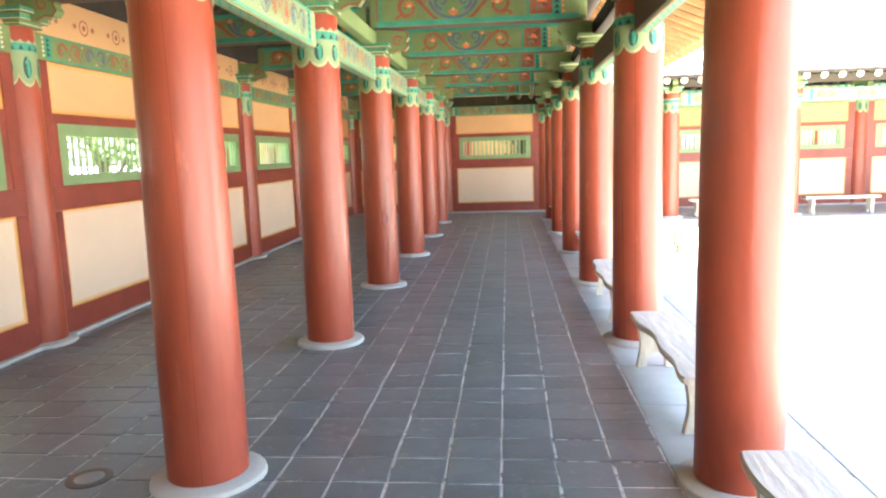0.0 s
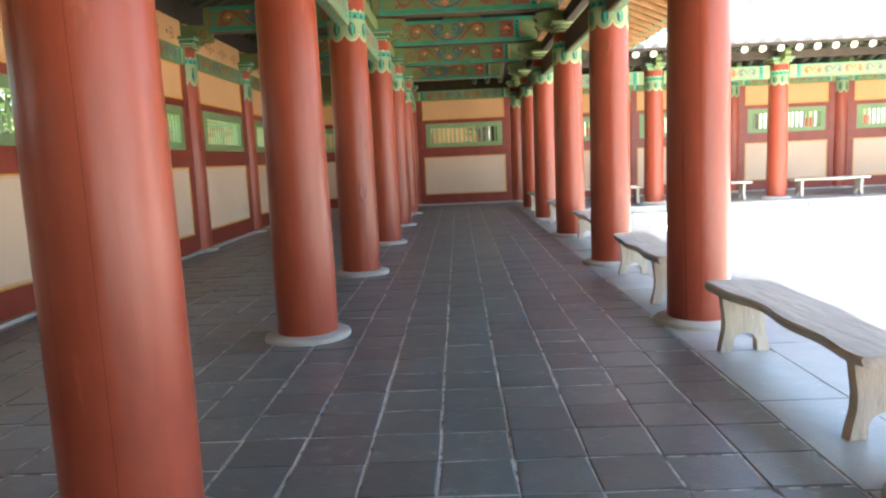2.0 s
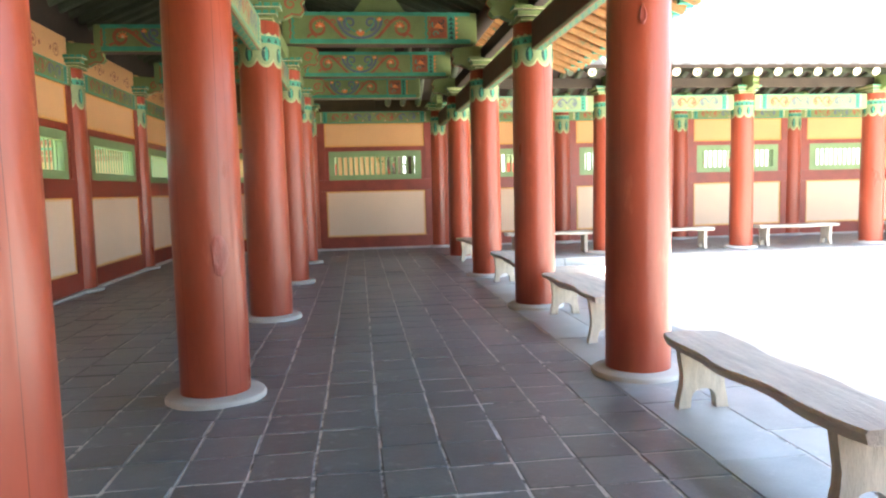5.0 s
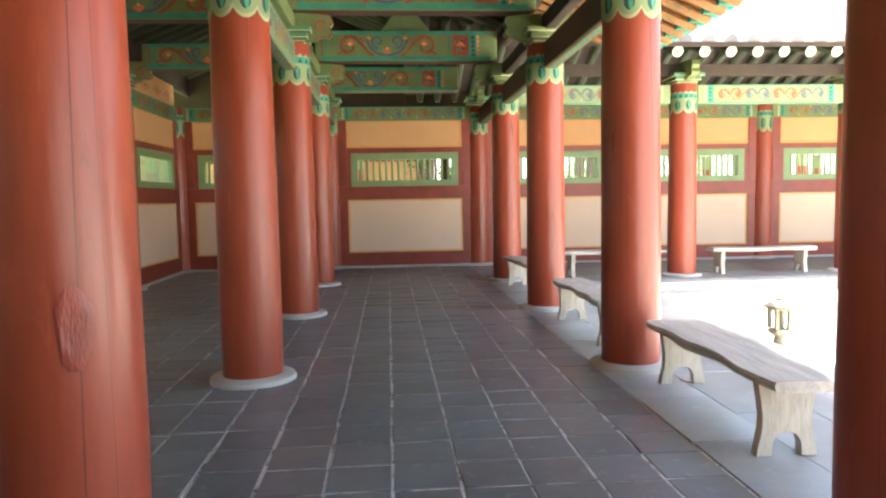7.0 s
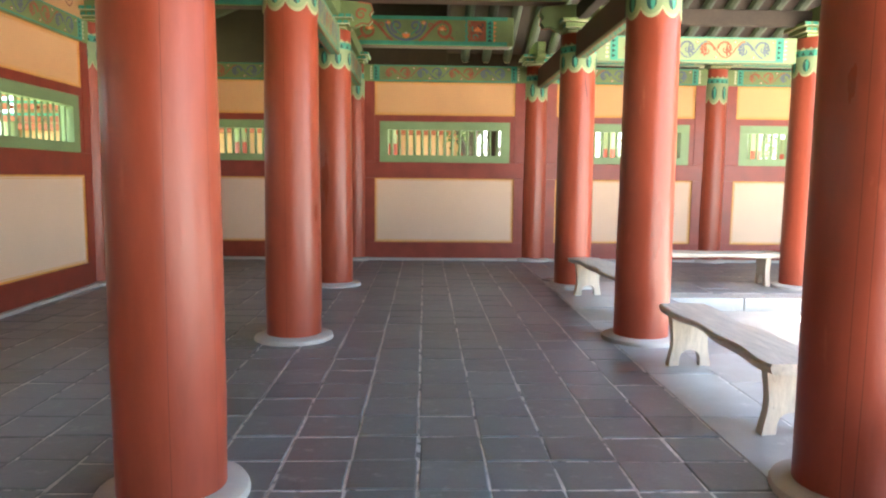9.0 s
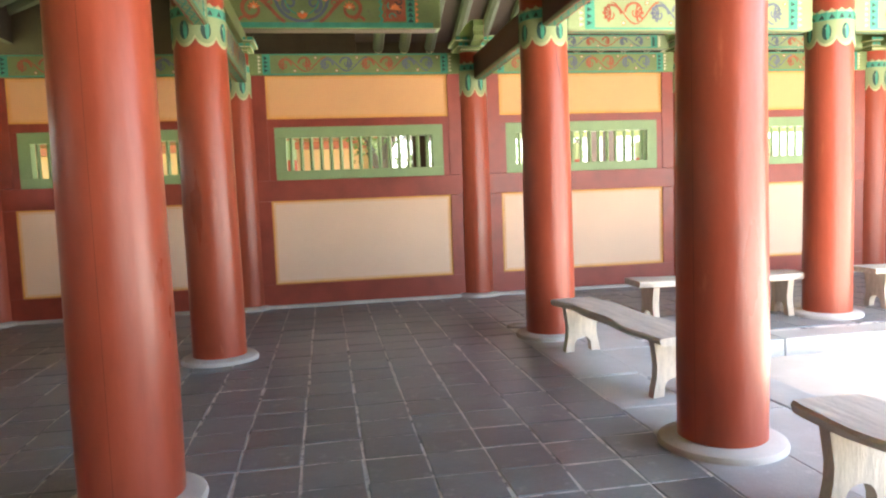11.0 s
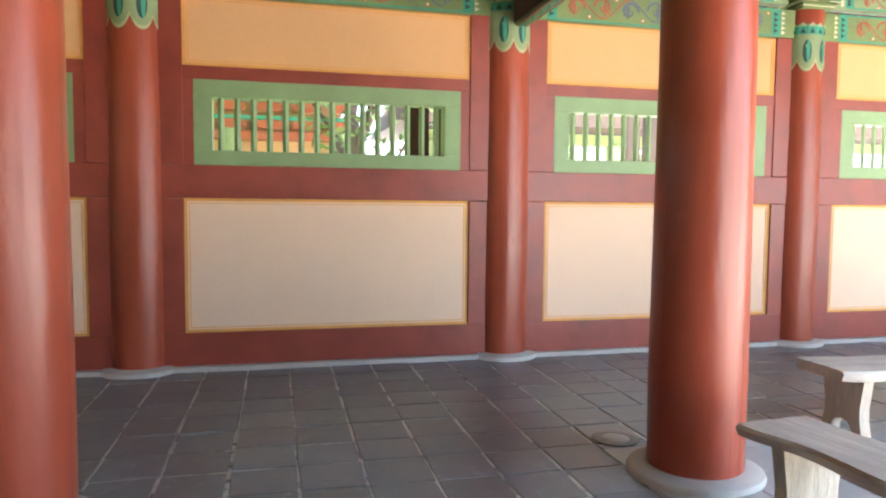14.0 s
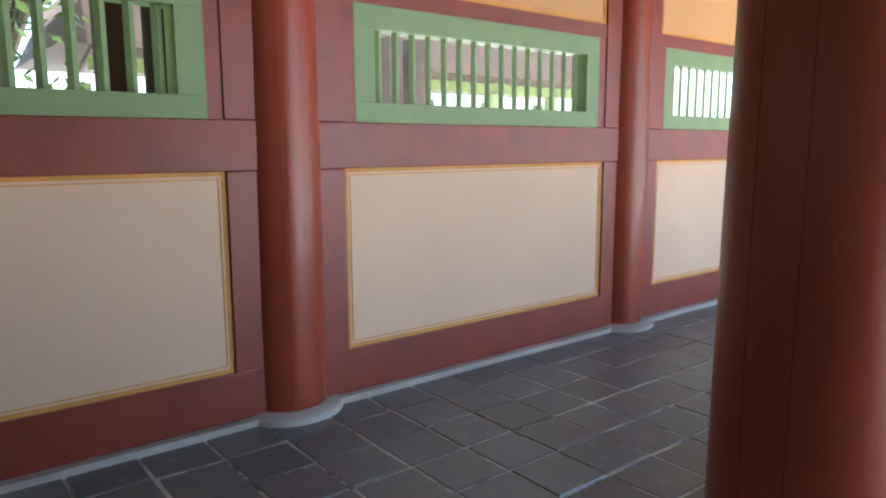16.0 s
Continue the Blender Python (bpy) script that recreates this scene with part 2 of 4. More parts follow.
# ---------- painted beams ----------
def lintel_meshes(length, h, depth, hue, rear=False):
    """Body and painted layers of a lintel, from x 0 to length, front face at y 0, facing -y."""
    out = {}
    body = B(0, length, 0, depth, 0, h, bevel=0.012)
    out["body"] = to_mesh("lintel_body", body, hue)
    out["soffit"] = to_mesh("soffit", B(0.02, length - 0.02, 0.015, depth - 0.015, -0.006, 0.004), hue)
    zig, edge = bmesh.new(), bmesh.new()

    def strip(bm, pts, w, z):
        for (xa, ya), (xb, yb) in zip(pts, pts[1:]):
            d = math.hypot(xb - xa, yb - ya)
            nx, ny = -(yb - ya) / d * w / 2, (xb - xa) / d * w / 2
            bm.faces.new([bm.verts.new(q) for q in ((xa + nx, ya + ny, z), (xb + nx, yb + ny, z), (xb - nx, yb - ny, z), (xa - nx, ya - ny, z))])
    m = int(length / 0.16)
    for ph in (0, 1):
        strip(zig, [(0.05 + (length - 0.1) * k / m, depth * (0.25 if (k + ph) % 2 else 0.75)) for k in range(m + 1)], 0.016, -0.009 - 0.002 * ph)
    for yy in (0.022, depth - 0.022):
        strip(edge, [(0.03, yy), (length - 0.03, yy)], 0.012, -0.009)
    out["zigzag_painting"] = to_mesh("zigzag_painting", zig, TEAL)
    out["edge_line_painting"] = to_mesh("edge_line_painting", edge, MOTIF_RED)
    # painted inner side, coloured dark brown for the shadow it lies in
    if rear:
        out["inner_face"] = to_mesh("inner_face", B(0.02, length - 0.02, depth - 0.002, depth + 0.005, 0.012, h - 0.012), SHADE_BROWN)
    red, blue, teal, ink, cream = (bmesh.new() for _ in range(5))
    e = 0.16
    for x0 in (e, length - e - 0.09):
        poly(teal, [(x0, 0.02), (x0 + 0.09, 0.02), (x0 + 0.09, h - 0.02), (x0, h - 0.02)], -0.003)
        for i in range(4):
            z = 0.03 + (h - 0.06) * (i + 0.5) / 4
            poly(ink, [(x0 + 0.02, z - 0.022), (x0 + 0.065, z), (x0 + 0.02, z + 0.022)], -0.005)
        xe = x0 - 0.03 if x0 < length / 2 else x0 + 0.12
        for i in range(5):
            z = 0.02 + (h - 0.04) * (i + 0.5) / 5
            poly(cream, [(xe - 0.02, z - 0.018), (xe + 0.02, z), (xe - 0.02, z + 0.018)], -0.004)
    a, b = e + 0.13, length - e - 0.13
    n = 8
    step = (b - a) / n
    for i in range(n):
        cx, sg = a + step * (i + 0.5), 1 if i % 2 else -1
        bm = blue if (i // 2) % 2 else red
        r = min(step * 0.42, h * 0.33)
        fl = 1 if i % 2 else -1
        ribbon(bm, spiral(cx, h / 2 + fl * 0.01, r, 1.1, math.pi / 2 * (1 + fl), -1 if fl > 0 else 1, 18), 0.024, 0.011, 0)
        if i < n - 1:
            ribbon(bm, [(cx + step * u / 8, h / 2 - fl * r * math.cos(u / 8 * math.pi)) for u in range(9)], 0.010, 0.016, 0)
        for k in range(5):
            an = radians(-70 + 35 * k) + (0 if fl > 0 else math.pi)
            ribbon(bm, [(cx, h / 2), (cx + 0.85 * r * math.cos(an), h / 2 + 0.85 * r * math.sin(an))], 0.008, 0.024, 0)
        disc(cream, cx + step * 0.5, h / 2 + fl * h * 0.30, 0.012, 0, 6)
        disc(red, cx + step * 0.5, h / 2 + fl * h * 0.30, 0.02, 0.002, 6)
    for z in (0.012, h - 0.012):
        ribbon(teal, [(e, z), (length - e, z)], 0.014, 0.014, 0)
    for key, bm, m in (("red_scroll_painting", red, MOTIF_RED), ("blue_scroll_painting", blue, MOTIF_BLUE), ("teal_band", teal, TEAL), ("triangle_painting", ink, INK), ("dot_painting", cream, CREAM)):
        out[key] = to_mesh(key, bm, m)
    return out


def lintel(layers, label, at, group):
    ob = empty("lintel", label, "beam", group, at=at)
    for key, me in layers.items():
        tagged(part(key, me, None, ob), kind="" if key in ("body", "soffit", "inner_face") else "stuff")
    return ob


def crossbeam_meshes(length, z0, z1, wide):
    """A large beam with painted scrolls and lotus flowers, from x 0 to length, front at y 0."""
    h = z1 - z0
    # underside coloured dark, as shaded from the bounced light
    out = {"body": to_mesh("crossbeam_body", B(0, length, 0, wide, 0, h, bevel=0.03), OLIVE), "soffit": to_mesh("soffit", B(0.05, length - 0.05, 0.035, wide - 0.035, -0.006, 0.004), SHADE_BROWN)}
    red, blue, teal, ink, flower, cream = (bmesh.new() for _ in range(6))
    a, b = 0.16, length - 0.74
    mid, rad = (a + b) / 2, h * 0.30
    ribbon(teal, [(0.1, 0.035), (length - 0.1, 0.035)], 0.06, 0.06, 0)
    ribbon(teal, [(0.1, h - 0.03), (length - 0.1, h - 0.03)], 0.05, 0.05, 0)
    for sgn in (-1, 1):
        c1 = mid + sgn * 0.50
        ribbon(red, spiral(c1 + sgn * 0.07, h * 0.50, rad, 1.35, math.pi * 0.5, -sgn), 0.05, 0.022, 0)
        ribbon(red, [(mid + sgn * (0.20 + 0.36 * k / 10), h * (0.16 + 0.66 * math.sin(k / 10 * math.pi / 2) ** 1.5)) for k in range(11)], 0.035, 0.05, 0)
        ribbon(red, spiral(c1 - sgn * 0.13, h * 0.66, rad * 0.42, 1.1, -math.pi / 2, sgn, 14), 0.03, 0.014, 0)
        ribbon(red, [(c1 + sgn * (0.10 + 0.13 * k / 6), h * (0.2 + 0.10 * math.sin(k / 6 * math.pi))) for k in range(7)], 0.02, 0.035, 0)
        ribbon(blue, spiral(mid + sgn * 0.14, h * 0.64, rad * 0.74, 1.2, -math.pi / 2, sgn), 0.045, 0.02, 0)
        ribbon(blue, [(mid + sgn * 0.30 * math.sin(k / 10 * math.pi / 2), h * (0.80 - 0.62 * math.cos(k / 10 * math.pi / 2))) for k in range(11)], 0.035, 0.04, 0)
        ribbon(teal, [(mid + sgn * 0.20 * math.sin(k / 8 * math.pi / 2), h * (0.84 - 0.50 * math.cos(k / 8 * math.pi / 2))) for k in range(9)], 0.016, 0.012, 0)
        for fx, fz in ((c1 + sgn * 0.05, h * 0.60), (mid + sgn * 0.27, h * 0.80)):
            big = 1.25 if fz < h * 0.7 else 0.7
            for k in range(5):
                an = radians(14 + 38 * k)
                ribbon(flower, [(fx, fz - 0.03), (fx + big * 0.06 * math.cos(an), fz - 0.03 + big * 0.065 * math.sin(an))], 0.034, 0.006, -0.002)
            disc(cream, fx, fz - 0.025, 0.012 * big, -0.006, 6)
        x0 = mid + sgn * (b - a) / 2
        zig = [(x0 + sgn * (0.028 if i % 2 else 0.0), 0.06 + (h - 0.11) * i / 8) for i in range(9)]
        ribbon(teal, zig, 0.03, 0.03, 0)
        ribbon(red, [(x0 + sgn * (0.05 + 0.012 * math.sin(i * 1.6)), 0.07 + (h - 0.13) * i / 12) for i in range(13)], 0.02, 0.02, 0)
        if sgn < 0:
            continue
        lc = x0 + sgn * 0.19
        poly(red, [(lc - 0.12, h * 0.18), (lc + 0.12, h * 0.18), (lc + 0.12, h * 0.85), (lc - 0.12, h * 0.85)], -0.003)
        for k in range(4):
            ribbon(ink if k % 2 else teal, spiral(lc + (0.05 if k % 2 else -0.05), h * (0.3 + 0.14 * k), 0.05, 0.8, k * 1.1, sgn, 10), 0.02, 0.01, -0.003)
        poly(flower, [(lc - 0.07, h * 0.5), (lc + 0.07, h * 0.47), (lc + 0.03, h * 0.6), (lc, h * 0.66), (lc - 0.04, h * 0.6)], -0.008)
        bx = x0 + sgn * 0.37
        poly(teal, [(bx - 0.05, 0.05), (bx + 0.05, 0.05), (bx + 0.05, h - 0.05), (bx - 0.05, h - 0.05)], -0.004)
        for i in range(5):
            z = 0.06 + (h - 0.12) * (i + 0.5) / 5
            poly(ink, [(bx - 0.035, z - 0.025), (bx + 0.035, z - 0.025), (bx, z + 0.03)], -0.006)
            poly(flower, [(bx + sgn * 0.06, z - 0.03), (bx + sgn * 0.1, z), (bx + sgn * 0.06, z + 0.03)], -0.004)
    for k in range(6):
        an = radians(200 + 28 * k)
        ribbon(flower, [(mid, h * 0.40), (mid + 0.06 * math.cos(an), h * 0.40 + 0.07 * math.sin(an))], 0.015, 0.035, -0.003)
    disc(cream, mid, h * 0.41, 0.02, -0.003, 8)
    for key, bm, m in (("red_scroll_painting", red, MOTIF_RED), ("blue_scroll_painting", blue, MOTIF_BLUE), ("teal_band", teal, TEAL), ("triangle_painting", ink, INK), ("lotus_painting", flower, FLOWER), ("cream_dot", cream, CREAM)):
        out[key] = to_mesh(key, bm, m)
    return out


# ---------- columns ----------
def petal_meshes(r, z0, z1, n=8, a0=0.0, a1=2 * math.pi):
    """Painted collar of a column: scalloped petals, a leaf in each, a band of triangles."""
    sage, leaf, teal, ink, cream = (bmesh.new() for _ in range(5))
    h = z1 - z0
    per = 8
    cols = n * per

    def P(u, z, k):
        a = a0 + (a1 - a0) * u
        return (r * k * math.cos(a), r * k * math.sin(a), z)
    low = []
    for i in range(cols + 1):
        f = (i % per) / per
        low.append(z0 + h * 0.30 * (1 - math.sin(f * math.pi) ** 0.7))
    for i in range(cols):
        u0, u1 = i / cols, (i + 1) / cols
        sage.faces.new([sage.verts.new(P(u0, low[i], 1.012)), sage.verts.new(P(u1, low[i + 1], 1.012)), sage.verts.new(P(u1, z1, 1.012)), sage.verts.new(P(u0, z1, 1.012))])
        cream.faces.new([cream.verts.new(P(u0, low[i] - 0.016, 1.008)), cream.verts.new(P(u1, low[i + 1] - 0.016, 1.008)), cream.verts.new(P(u1, low[i + 1] + 0.01, 1.02)), cream.verts.new(P(u0, low[i] + 0.01, 1.02))])
    for p in range(n):
        c = (p + 0.5) / n
        for bm, k, shift, wid in ((ink, 1.022, 0.0, 0.24), (teal, 1.028, 0.06, 0.10)):
            ring = []
            for i in range(12):
                an = 2 * math.pi * i / 12
                ring.append(bm.verts.new(P(c + (shift + wid * math.cos(an)) / n, z0 + h * (0.52 + 0.33 * math.sin(an)), k)))
            bm.faces.new(ring)
    for i in range(n * 2):
        u0, u1 = i / (n * 2), (i + 1) / (n * 2)
        teal.faces.new([teal.verts.new(P(u0, z1, 1.014)), teal.verts.new(P(u1, z1, 1.014)), teal.verts.new(P(u1, z1 + 0.085, 1.014)), teal.verts.new(P(u0, z1 + 0.085, 1.014))])
        um = (u0 + u1) / 2
        ink.faces.new([ink.verts.new(P(u0 + 0.2 / (n * 2), z1 + 0.01, 1.024)), ink.verts.new(P(u1 - 0.2 / (n * 2), z1 + 0.01, 1.024)), ink.verts.new(P(um, z1 + 0.055, 1.024))])
        cream.faces.new([cream.verts.new(P(u0, z1 + 0.07, 1.022)), cream.verts.new(P(u1, z1 + 0.07, 1.022)), cream.verts.new(P(um, z1 + 0.105, 1.022))])
    return {"petal_collar": to_mesh("petal_collar", sage, SAGE), "leaf": to_mesh("leaf", ink, INK), "teal_band": to_mesh("teal_band", teal, TEAL), "cream_edge": to_mesh("cream_edge", cream, OUTLINE)}


def column_meshes(r, collar_z0, collar_z1, top):
    out = {"shaft": to_mesh("shaft", lathe(bmesh.new(), [(r, 0.04), (r * 1.01, 0.5), (r, 1.2), (r * 0.98, 1.9), (r * 0.95, 2.5), (r * 0.94, top)], 32, wobble=0.03), RED, True)}
    base = lathe(bmesh.new(), [(r * 1.43, -0.02), (r * 1.43, 0.015), (r * 1.40, 0.03), (r * 1.25, 0.045), (r * 0.9, 0.047)], 32, wobble=0.05)
    out["stone_base"] = to_mesh("stone_base", base, STONE, True)
    out.update(petal_meshes(r * 0.965, collar_z0, collar_z1))
    return out


def bracket_meshes():
    """Stepped bearing block with curled arms; origin at the column's top, arms along x."""
    out = {}
    blk = bmesh.new()
    for s, z0, z1 in ((0.16, 0.0, 0.05), (0.20, 0.05, 0.11), (0.24, 0.11, 0.16)):
        box(blk, -s, s, -s, s, z0, z1, 0.006)
    out["bearing_block"] = to_mesh("bearing_block", blk, OLIVE)
    band = bmesh.new()
    for s, z in ((0.202, 0.06), (0.242, 0.12)):
        for i in range(6):
            x = -s + 2 * s * i / 6
            poly(band, [(x + 0.01, z), (x + 2 * s / 6 - 0.01, z), (x + 2 * s / 6 - 0.01, z + 0.035), (x + 0.01, z + 0.035)], -s - 0.003)
            band.faces.new([band.verts.new((-s - 0.003, x + 0.01, z)), band.verts.new((-s - 0.003, x + 2 * s / 6 - 0.01, z)), band.verts.new((-s - 0.003, x + 2 * s / 6 - 0.01, z + 0.035)), band.verts.new((-s - 0.003, x + 0.01, z + 0.035))])
            band.faces.new([band.verts.new((s + 0.003, x + 0.01, z)), band.verts.new((s + 0.003, x + 2 * s / 6 - 0.01, z)), band.verts.new((s + 0.003, x + 2 * s / 6 - 0.01, z + 0.035)), band.verts.new((s + 0.003, x + 0.01, z + 0.035))])
    out["check_painting"] = to_mesh("check_painting", band, TEAL)
    rim = bmesh.new()
    for q in (0.1603, 0.2003, 0.2403):
        z = {0.1603: 0.018, 0.2003: 0.052, 0.2403: 0.112}[q]
        box(rim, -q - 0.003, q + 0.003, -q - 0.003, q + 0.003, z, z + 0.008)
    out["cream_edge"] = to_mesh("cream_edge", rim, CREAM)
    for sgn, key in ((1, "curled_arm"), (-1, "curled_arm_back")):
        pts = [(0.0, 0.02), (0.26, 0.02), (0.34, 0.06), (0.42, 0.05), (0.46, 0.10), (0.43, 0.16), (0.47, 0.21), (0.44, 0.28), (0.30, 0.30), (0.0, 0.32)]
        arm = extrude_xz(bmesh.new(), [(sgn * x, z + 0.03) for x, z in pts], -0.06, 0.06)
        out[key] = to_mesh("curled_arm", arm, OLIVE)
        rb = bmesh.new()
        ribbon(rb, [(sgn * x, z + 0.03) for x, z in pts[1:-1]], 0.018, 0.018, -0.06)
        ribbon(rb, spiral(sgn * 0.33, 0.19, 0.07, 1.3, 0.5, sgn, 14), 0.03, 0.014, -0.06)
        out[key + "_scroll"] = to_mesh("red_scroll", rb, MOTIF_RED)
    return out


def assemble(name, meshes, label, category, group, at):
    ob = empty(name, label, category, group, at=at)
    for key, me in meshes.items():
        o = part({"curled_arm_back": "curled_arm", "curled_arm_scroll": "red_scroll", "curled_arm_back_scroll": "red_scroll"}.get(key, key), me, None, ob)
        if "painting" in key or key in ("teal_band", "leaf", "cream_edge", "cream_dot"):
            o["kind"] = "stuff"
    return ob


COL = column_meshes(0.216, 2.54, 2.76, 2.98)
HALF = column_meshes(0.208, 2.49, 2.80, 3.02)
BRACKET = bracket_meshes()
BEAM_Z0, BEAM_Z1 = 3.34, 3.78
CROSS = crossbeam_meshes(2.72, BEAM_Z0, BEAM_Z1, 0.26)
CROSS_SIDE = crossbeam_meshes(2.45, 3.24, 3.60, 0.22)
LINTEL_L = lintel_meshes(2.780 - 0.42, 0.29, 0.13, SAGE)
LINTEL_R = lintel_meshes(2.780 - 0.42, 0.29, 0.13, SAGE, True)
LINTEL_W = lintel_meshes(2.780 - 0.30, 0.25, 0.12, OLIVE)
LINTEL_E = lintel_meshes(2.832 - 0.30, 0.25, 0.12, OLIVE)
LINTEL_F = lintel_meshes(2.80 - 0.42, 0.29, 0.13, SAGE)
LINTEL_T = lintel_meshes(2.832 - 0.44, 0.17, 0.10, SAGE)

def scar_bm(r, angle, z, half_w, half_h):
    """A worn knot on a column: a shallow dished ellipse wrapped on the shaft."""
    bm = bmesh.new()
    c0 = radians(angle)
    rings = []
    for k, lift in ((1.0, 0.0), (0.8, 0.004), (0.5, 0.001)):
        ring = []
        for i in range(14):
            a = 2 * math.pi * i / 14
            w = half_w * k * (1 + 0.18 * math.sin(3 * a + z))
            an = c0 + w * math.cos(a) / r
            ring.append(bm.verts.new(((r + lift + 0.002) * math.cos(an), (r + lift + 0.002) * math.sin(an), z + half_h * k * math.sin(a))))
        rings.append(ring)
    for lo, hi in zip(rings, rings[1:]):
        for i in range(14):
            bm.faces.new((lo[i], lo[(i + 1) % 14], hi[(i + 1) % 14], hi[i]))
    bm.faces.new(rings[-1])
    return bm


SCAR = paint("worn_dark_red_wood", (0.28, 0.04, 0.02), 0.4, 6, 0.35, 0.3, (3, 3, 1))
C_LABEL = "red lacquered wooden column on pale granite base with green collar"
for y, off_l, off_r in zip(ROW_Y, LEAN_L, LEAN_R):
    for x, g in ((LEFT_X + off_l, "inner row of columns"), (RIGHT_X + off_r, "courtyard row of columns")):
        turn = random.uniform(0, 360) // 45 * 45
        ob = assemble("column", COL, C_LABEL, "column", g, pose(x, y, 0, 0, 0, turn))
        scars = {(0, 3): ((-62, 0.92, 0.13, 0.055),), (1, 3): ((-105, 2.36, 0.07, 0.022),)}
        for an, z, half_h, half_w in scars.get((int(x > 1), ROW_Y.index(y)), ()):
            part("scar", scar_bm(0.2165, an - turn, z, half_w, half_h), SCAR, ob, "dark worn knot in the paint", smooth=True)
        assemble("bracket", BRACKET, "green and teal painted wooden bracket with curled arms", "bracket", "brackets", pose(x, y, 2.98, 0, 0, 180 if x > 1 else 0))
    crossb = assemble("crossbeam", CROSS, "olive green crossbeam painted with red and blue scrolls and lotus flowers", "beam", "main crossbeams", pose(LEFT_X - 0.01, y - 0.13, BEAM_Z0))
    assemble("crossbeam", CROSS_SIDE, "shorter olive green crossbeam painted with scrolls over the side aisle", "beam", "side crossbeams", pose(WALL_X + 0.32, y - 0.11, 3.24))
for x in FRONT_X:
    assemble("column", COL, C_LABEL, "column", "front columns of the crossing gallery", pose(x, ROW_Y[0], 0, 0, 0, 22.5))
    assemble("bracket", BRACKET, "green and teal painted wooden bracket with curled arms", "bracket", "brackets", pose(x, ROW_Y[0], 2.98, 0, 0, 90))
for y in ROW_Y:
    assemble("half_column", HALF, "dark red half column set in the long wall, green petal collar", "column", "half columns of the long wall", pose(WALL_X - 0.085, y, 0))
    assemble("bracket", BRACKET, "green and teal painted wooden bracket with curled arms", "bracket", "brackets", pose(WALL_X - 0.03, y, 3.02))
for x in END_X[1:]:
    assemble("half_column", HALF, "dark red half column set in the end wall, green petal collar", "column", "half columns of the end wall", pose(x, WALL_Y + 0.09, 0))
    assemble("bracket", BRACKET, "green and teal painted wooden bracket with curled arms", "bracket", "brackets", pose(x, WALL_Y + 0.035, 3.02, 0, 0, 90))
assemble("half_column", HALF, "dark red corner column where the two walls meet", "column", "half columns of the end wall", pose(WALL_X - 0.06, WALL_Y + 0.057, 0))
assemble("crossbeam", CROSS, "olive green crossbeam painted with scrolls above the end wall", "beam", "main crossbeams", pose(LEFT_X - 0.33, WALL_Y - 0.055, BEAM_Z0 - 0.03))

# lintels between columns
rows = ROW_Y
for y1, y0 in zip(rows, rows[1:]):
    # inner row faces the main aisle with its painted side
    lintel(LINTEL_L, "sage green lintel painted with red and blue scrolls between columns", pose(LEFT_X + 0.065, y0 + 0.21, 2.69, 0, 0, 90), "lintels")
    lintel(LINTEL_R, "sage green lintel between columns, inner face coloured dark for shade", pose(RIGHT_X + 0.065, y0 + 0.21, 2.69, 0, 0, 90), "lintels")
    lintel(LINTEL_W, "olive green wall lintel painted with scrolls", pose(WALL_X - 0.0 + 0.03, y0 + 0.15, 2.77, 0, 0, 90), "wall lintels")
for x in (LEFT_X, RIGHT_X):
    lintel(LINTEL_R if x > 1 else LINTEL_L, "sage green lintel painted with red and blue scrolls by the end wall", pose(x + 0.065, ROW_Y[0] + 0.16, 2.69, 0, 0, 90), "lintels")
lintel(LINTEL_W, "olive green wall lintel painted with scrolls by the corner", pose(WALL_X + 0.03, ROW_Y[0] + 0.12, 2.77, 0, 0, 90), "wall lintels")
for x0 in END_X[:-1]:
    lintel(LINTEL_E, "olive green wall lintel painted with red and blue scrolls", pose(x0 + 0.15, WALL_Y - 0.03, 2.77), "wall lintels")
    if x0 > 1:
        lintel(LINTEL_T, "thin sage green upper beam painted with scrolls", pose(x0 + 0.22, WALL_Y - 0.02, 3.07), "upper beams")
for x0 in [RIGHT_X] + FRONT_X[:-1]:
    lintel(LINTEL_F, "pale sage lintel painted with red and blue scrolls over the courtyard front", pose(x0 + 0.21, ROW_Y[0] - 0.065, 2.69), "lintels")


def plain_beam(name, label, dims, material, bevel=0.015):
    return tagged(part(name, B(*dims, bevel=bevel), material), label, "beam")


# long upper beams over the column rows
plain_beam("upper_beam", "long olive green upper beam over the inner columns", (LEFT_X - 0.06, LEFT_X + 0.06, -26, 0.3, 3.12, 3.30), OLIVE)
plain_beam("upper_beam", "long dark upper beam over the courtyard columns", (RIGHT_X - 0.06, RIGHT_X + 0.06, -26, -2.55, 3.12, 3.30), DARKWOOD)
plain_beam("upper_beam", "long dark upper beam over the gallery front", (RIGHT_X + 0.06, 20.5, ROW_Y[0] - 0.06, ROW_Y[0] + 0.06, 3.12, 3.30), DARKWOOD)
for x, z in ((RIGHT_X, 3.70), (0.0, 4.80)):
    b = lathe(bmesh.new(), [(0.12, -26), (0.12, 0.4 if x < 1 else -2.45)], 16)
    bmesh.ops.rotate(b, verts=b.verts, cent=(0, 0, 0), matrix=Matrix.Rotation(radians(-90), 3, 'X'))
    tagged(part("purlin", b, DARKWOOD, smooth=True, at=pose(x, 0, z)), "dark round purlin under the rafters", "beam")
b = lathe(bmesh.new(), [(0.12, 2.9), (0.12, 20.5)], 16)
